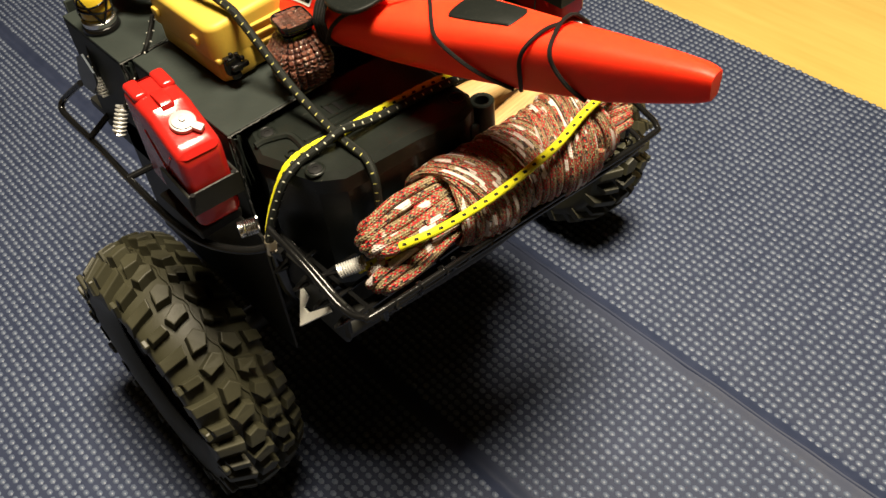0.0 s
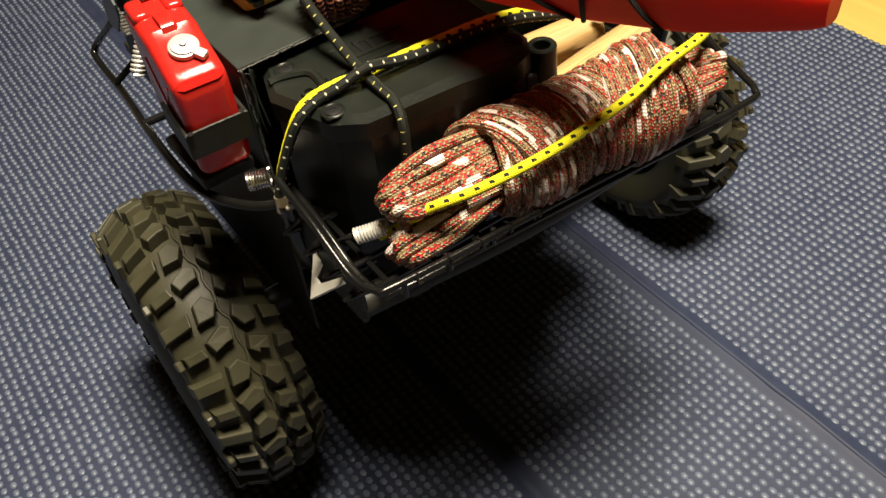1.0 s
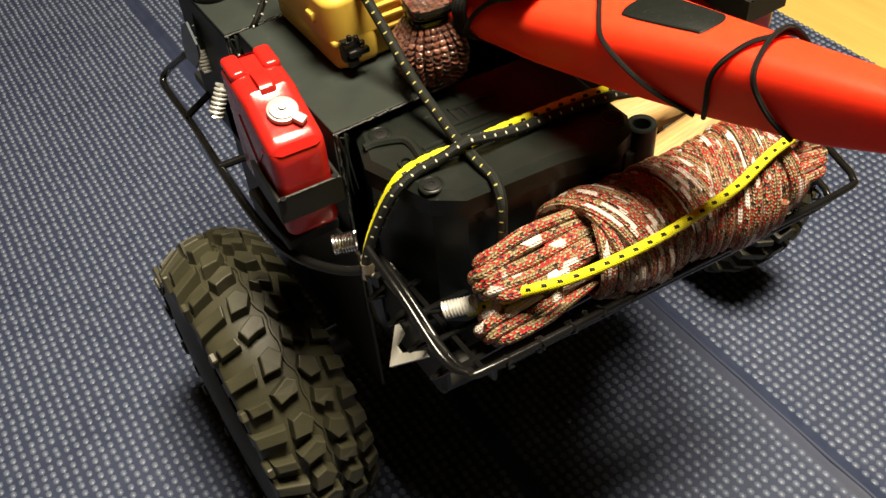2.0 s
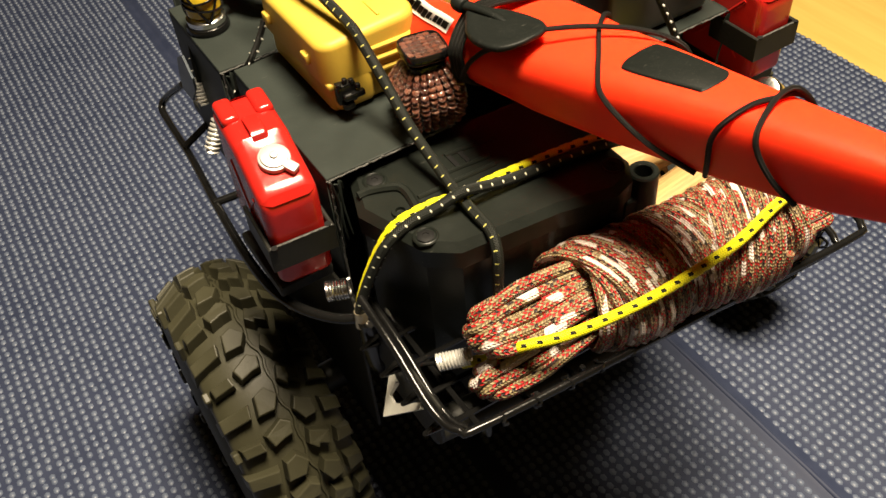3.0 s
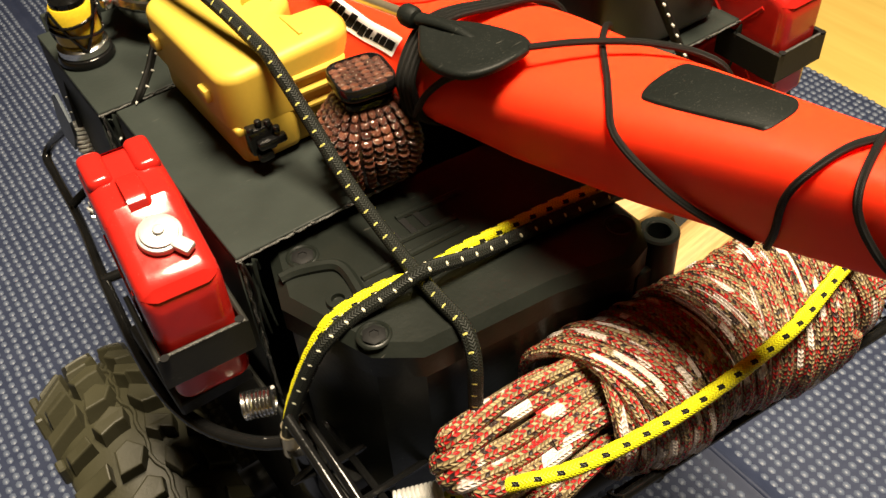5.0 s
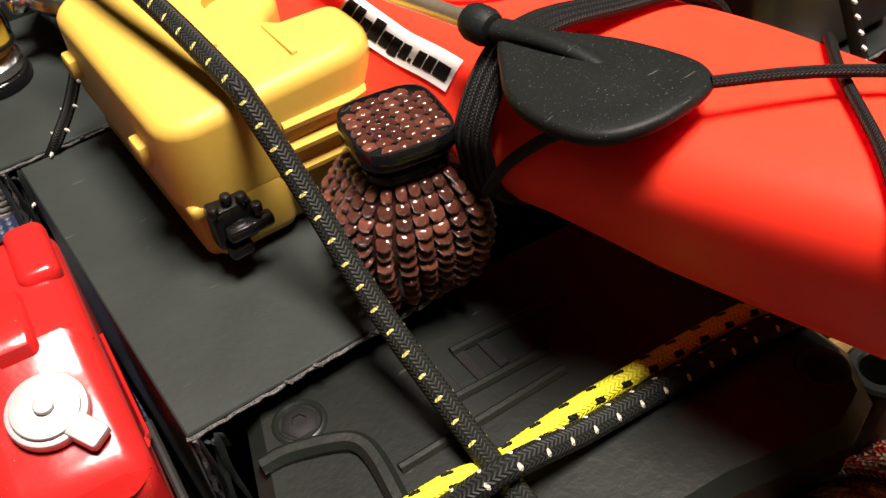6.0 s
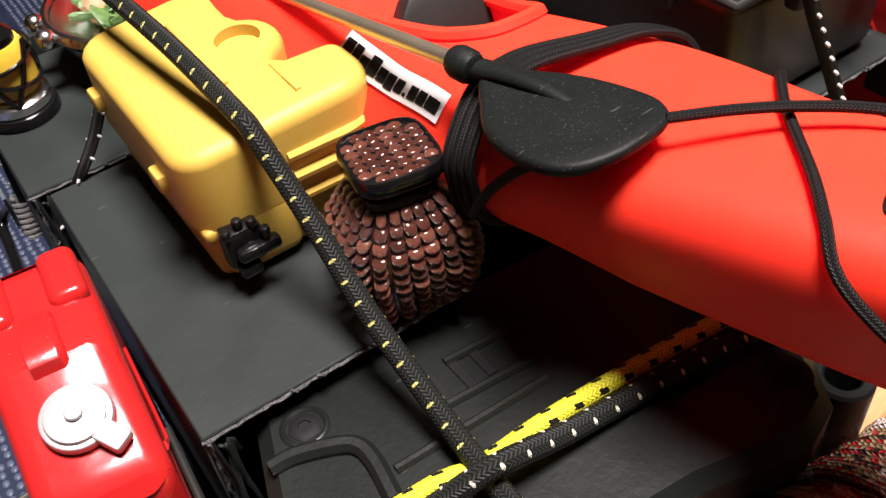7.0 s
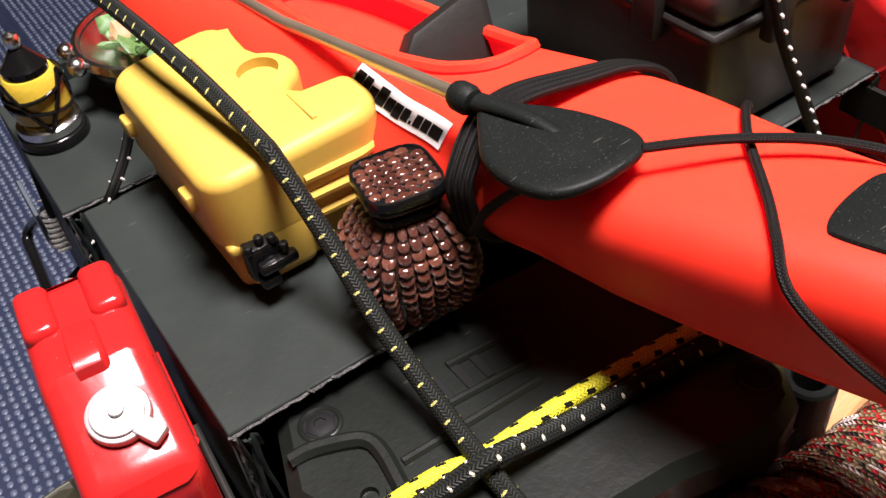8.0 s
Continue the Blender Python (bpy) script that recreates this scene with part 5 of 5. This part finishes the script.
    # thin elastics with loose pale thread ends standing out on both sides
    def studded(points, r, step):
        line = spline(points, 0.0008)
        ob = part("studded_elastic", tube(line, r, 10), M_CORDK)
        tagged(ob, "thin black elastic with pale thread ends standing out", "bungee cord", "thin elastics")
        k = max(2, int(step / 0.0008))
        for i in range(3, len(line) - 3, k):
            d = (line[i + 1] - line[i - 1]).normalized()
            side = d.cross(Vector((0, 0, 1))).normalized()
            for sg in (-1, 1):
                nub = new("thread_end", NUB)
                nub.parent = ob
                nub.matrix_basis = Matrix.Translation(line[i] + side * (sg * r * 1.05) + d * (0.0008 * sg)) @ side.to_track_quat("X", "Z").to_matrix().to_4x4() @ Matrix.Diagonal((r * 0.85, r * 0.30, r * 0.36, 1))
        return ob
    e1 = studded([(-0.0600, 0.0430, 0.246), (-0.0640, 0.0420, 0.2400), (-0.0690, 0.0400, 0.2352), (-0.0740, 0.0440, 0.2260), (-0.0785, 0.0480, 0.2150), (-0.0830, 0.0515, 0.2060)], 0.0012, 0.0052)
    e2 = studded([(-0.0700, 0.082, 0.236), (-0.0745, 0.083, 0.2325), (-0.0790, 0.083, 0.2220), (-0.0805, 0.081, 0.2060)], 0.0012, 0.0052)
    studded([(0.0440, -0.0290, 0.2790), (0.0485, -0.0325, 0.2670), (0.0526, -0.0345, 0.2540), (0.0600, -0.0365, 0.2380), (0.0685, -0.0380, 0.2200), (0.0740, -0.0400, 0.2050)], 0.0015, 0.0046)
    for ob, a, b in ((e1, (-0.0835, 0.054, 0.2055), (-0.0905, 0.0520, 0.1945)), (e2, (-0.0800, 0.083, 0.2070), (-0.0815, 0.0805, 0.1970))):
        part("coil_ferrule", joined_tubes(coil(a, b, 0.0026, 0.0006, 7), tube([Vector(a), Vector(b)], 0.0021, 10)), M_PLATE, ob, "bright wire coil ferrule")
    over("speckled_elastic", [(0.058, -0.056, 0.205), (0.066, -0.064, 0.210), (0.074, -0.070, 0.2080), (0.082, -0.066, 0.201)], 0.0018, M_CORDY, "loop of yellow elastic cord by the far post", "bungee cord", group="thin elastics")


bungees()


def firewood():
    for i, (x, y, z, r, turn) in enumerate(((0.036, -0.048, 0.194, 0.0078, 84), (0.038, -0.0755, 0.1985, 0.0078, 97), (0.036, -0.064, 0.184, 0.0075, 78), (0.026, -0.045, 0.182, 0.007, 86))):
        lengthwise = np.linspace(-0.027, 0.027, 10)
        secs = []
        for s_ in lengthwise:
            secs.append([(r * (1 + 0.10 * math.sin(3 * a + i) + 0.06 * math.sin(7 * a + s_ * 90)) * math.cos(a), s_, r * (1 + 0.10 * math.cos(2 * a + i)) * math.sin(a)) for a in np.linspace(0, 2 * math.pi, 17)[:-1]])
        ob = part("wooden_stick", loft(secs), M_WOOD)
        ob.matrix_basis = pose(x, y, z, 0, 0, turn)
        tagged(ob, "pale split wooden stick lying under the kayak", "firewood", "firewood")


firewood()


def black_case():
    bc = thing("black_tool_case", (0.066, -0.0270, 0.2272), "glossy black toy tool case on the shelf", "case")
    part("case_body", box((-0.026, 0.0, 0), (0.024, 0.062, 0.030), 0.0042, 4), M_CASE, bc)
    part("case_lid", box((-0.0275, -0.0015, 0.0302), (0.0255, 0.0635, 0.0405), 0.004, 4), M_CASE, bc)
    part("case_seam", box((-0.028, -0.0020, 0.0285), (0.026, 0.064, 0.0308), 0.0008, 1), M_BLACK, bc)
    for x in (-0.014, 0.010):
        part("latch", box((x, -0.0048, 0.0245), (x + 0.007, -0.0012, 0.0375), 0.0010, 2), M_BLACK, bc)
    for y in (0.012, 0.040):
        part("latch", box((-0.0305, y, 0.0245), (-0.0268, y + 0.007, 0.0375), 0.0010, 2), M_BLACK, bc)


black_case()


def lantern():
    ln = thing("camping_lantern", (-0.0715, 0.0770, 0.2312), "toy lantern with amber glass wrapped in black wire", "lantern")
    part("lantern_base", lathe([(0.0, 0.0), (0.0100, 0.0), (0.0104, 0.0010), (0.0098, 0.0028), (0.0086, 0.0034), (0.0, 0.0036)], 32), M_STEEL, ln)
    part("base_ring", lathe([(0.0078, 0.0032), (0.0092, 0.0036), (0.0093, 0.0060), (0.0082, 0.0070), (0.0060, 0.0072), (0.0, 0.0072)], 32), M_CHROME, ln, "dull metal base ring")
    part("glass", lathe([(0.0, 0.0068), (0.0066, 0.0070), (0.0082, 0.0085), (0.0084, 0.0190), (0.0070, 0.0215), (0.0, 0.0218)], 32), M_LANTERN, ln, "amber yellow glass body")
    part("lantern_cap", lathe([(0.0, 0.0290), (0.0020, 0.0288), (0.0034, 0.0270), (0.0050, 0.0250), (0.0064, 0.0236), (0.0064, 0.0216), (0.0, 0.0212)], 28), M_STEEL, ln)
    part("cap_knob", lathe([(0.0, 0.0335), (0.0018, 0.0328), (0.0024, 0.0310), (0.0016, 0.0290), (0.0, 0.0286)], 18), M_CHROME, ln)
    for i in range(3):
        a = 2 * math.pi * i / 3 + 0.4
        for sg in (-1, 1):
            part("guard_wire", tube(spline([(0.0089 * math.cos(a + sg * k * 0.26), 0.0089 * math.sin(a + sg * k * 0.26), 0.0060 + 0.0040 * k) for k in range(5)], 0.002), 0.0006, 6), M_STEEL, ln)
    for z in (0.0120, 0.0178):
        part("guard_wire", tube([Vector((0.0089 * math.cos(a), 0.0089 * math.sin(a), z + 0.0018 * math.sin(a + z * 400))) for a in np.linspace(0, 2 * math.pi, 25)[:-1]], 0.0006, 6, closed=True), M_STEEL, ln)
    ln.scale = (0.82, 0.82, 0.84)


def camp_pan():
    pan = thing("camp_pan", (-0.0375, 0.0830, 0.2312), "shiny metal camp pan with green salad", "pan")
    part("pan_dish", lathe([(0, 0.0095), (0.015, 0.0098), (0.0188, 0.0116), (0.0198, 0.0132), (0.0214, 0.0136), (0.0220, 0.0124), (0.0212, 0.0110), (0.0196, 0.0100), (0.0180, 0.0040), (0.0160, 0.0), (0, 0.0)], 48), M_CHROME, pan)
    part("pan_rim", lathe([(0.0200, 0.0136), (0.0206, 0.0146), (0.0216, 0.0144), (0.0220, 0.0134)], 48), M_CHROME, pan)
    for a in (-28, -8, 168, 190):
        c, q = math.cos(radians(a)), math.sin(radians(a))
        part("pan_knob", moved(ball(0.0024), pose(0.0232 * c, 0.0232 * q, 0.0132)), M_CHROME, pan)
    rs = random.Random(9)
    for i in range(46):
        a, r = rs.uniform(0, 6.28), 0.0158 * math.sqrt(rs.random())
        bm = bmesh.new()
        bmesh.ops.create_icosphere(bm, subdivisions=2, radius=0.0034)
        ph = rs.uniform(0, 6)
        for v in bm.verts:
            v.co *= 1 + 0.25 * math.sin(v.co.x * 1500 + ph) + 0.15 * math.sin(v.co.y * 2100 + ph)
            v.co.z *= 0.28
        leaf = i % 7
        part("green_leaf" if leaf else "bread_piece", moved(bm, pose(r * math.cos(a), r * math.sin(a), 0.0112 + rs.uniform(0, 0.0028), rs.uniform(-45, 45), rs.uniform(-45, 45), rs.uniform(0, 180))), M_GREEN if leaf else M_CRUST, pan)



lantern()
camp_pan()
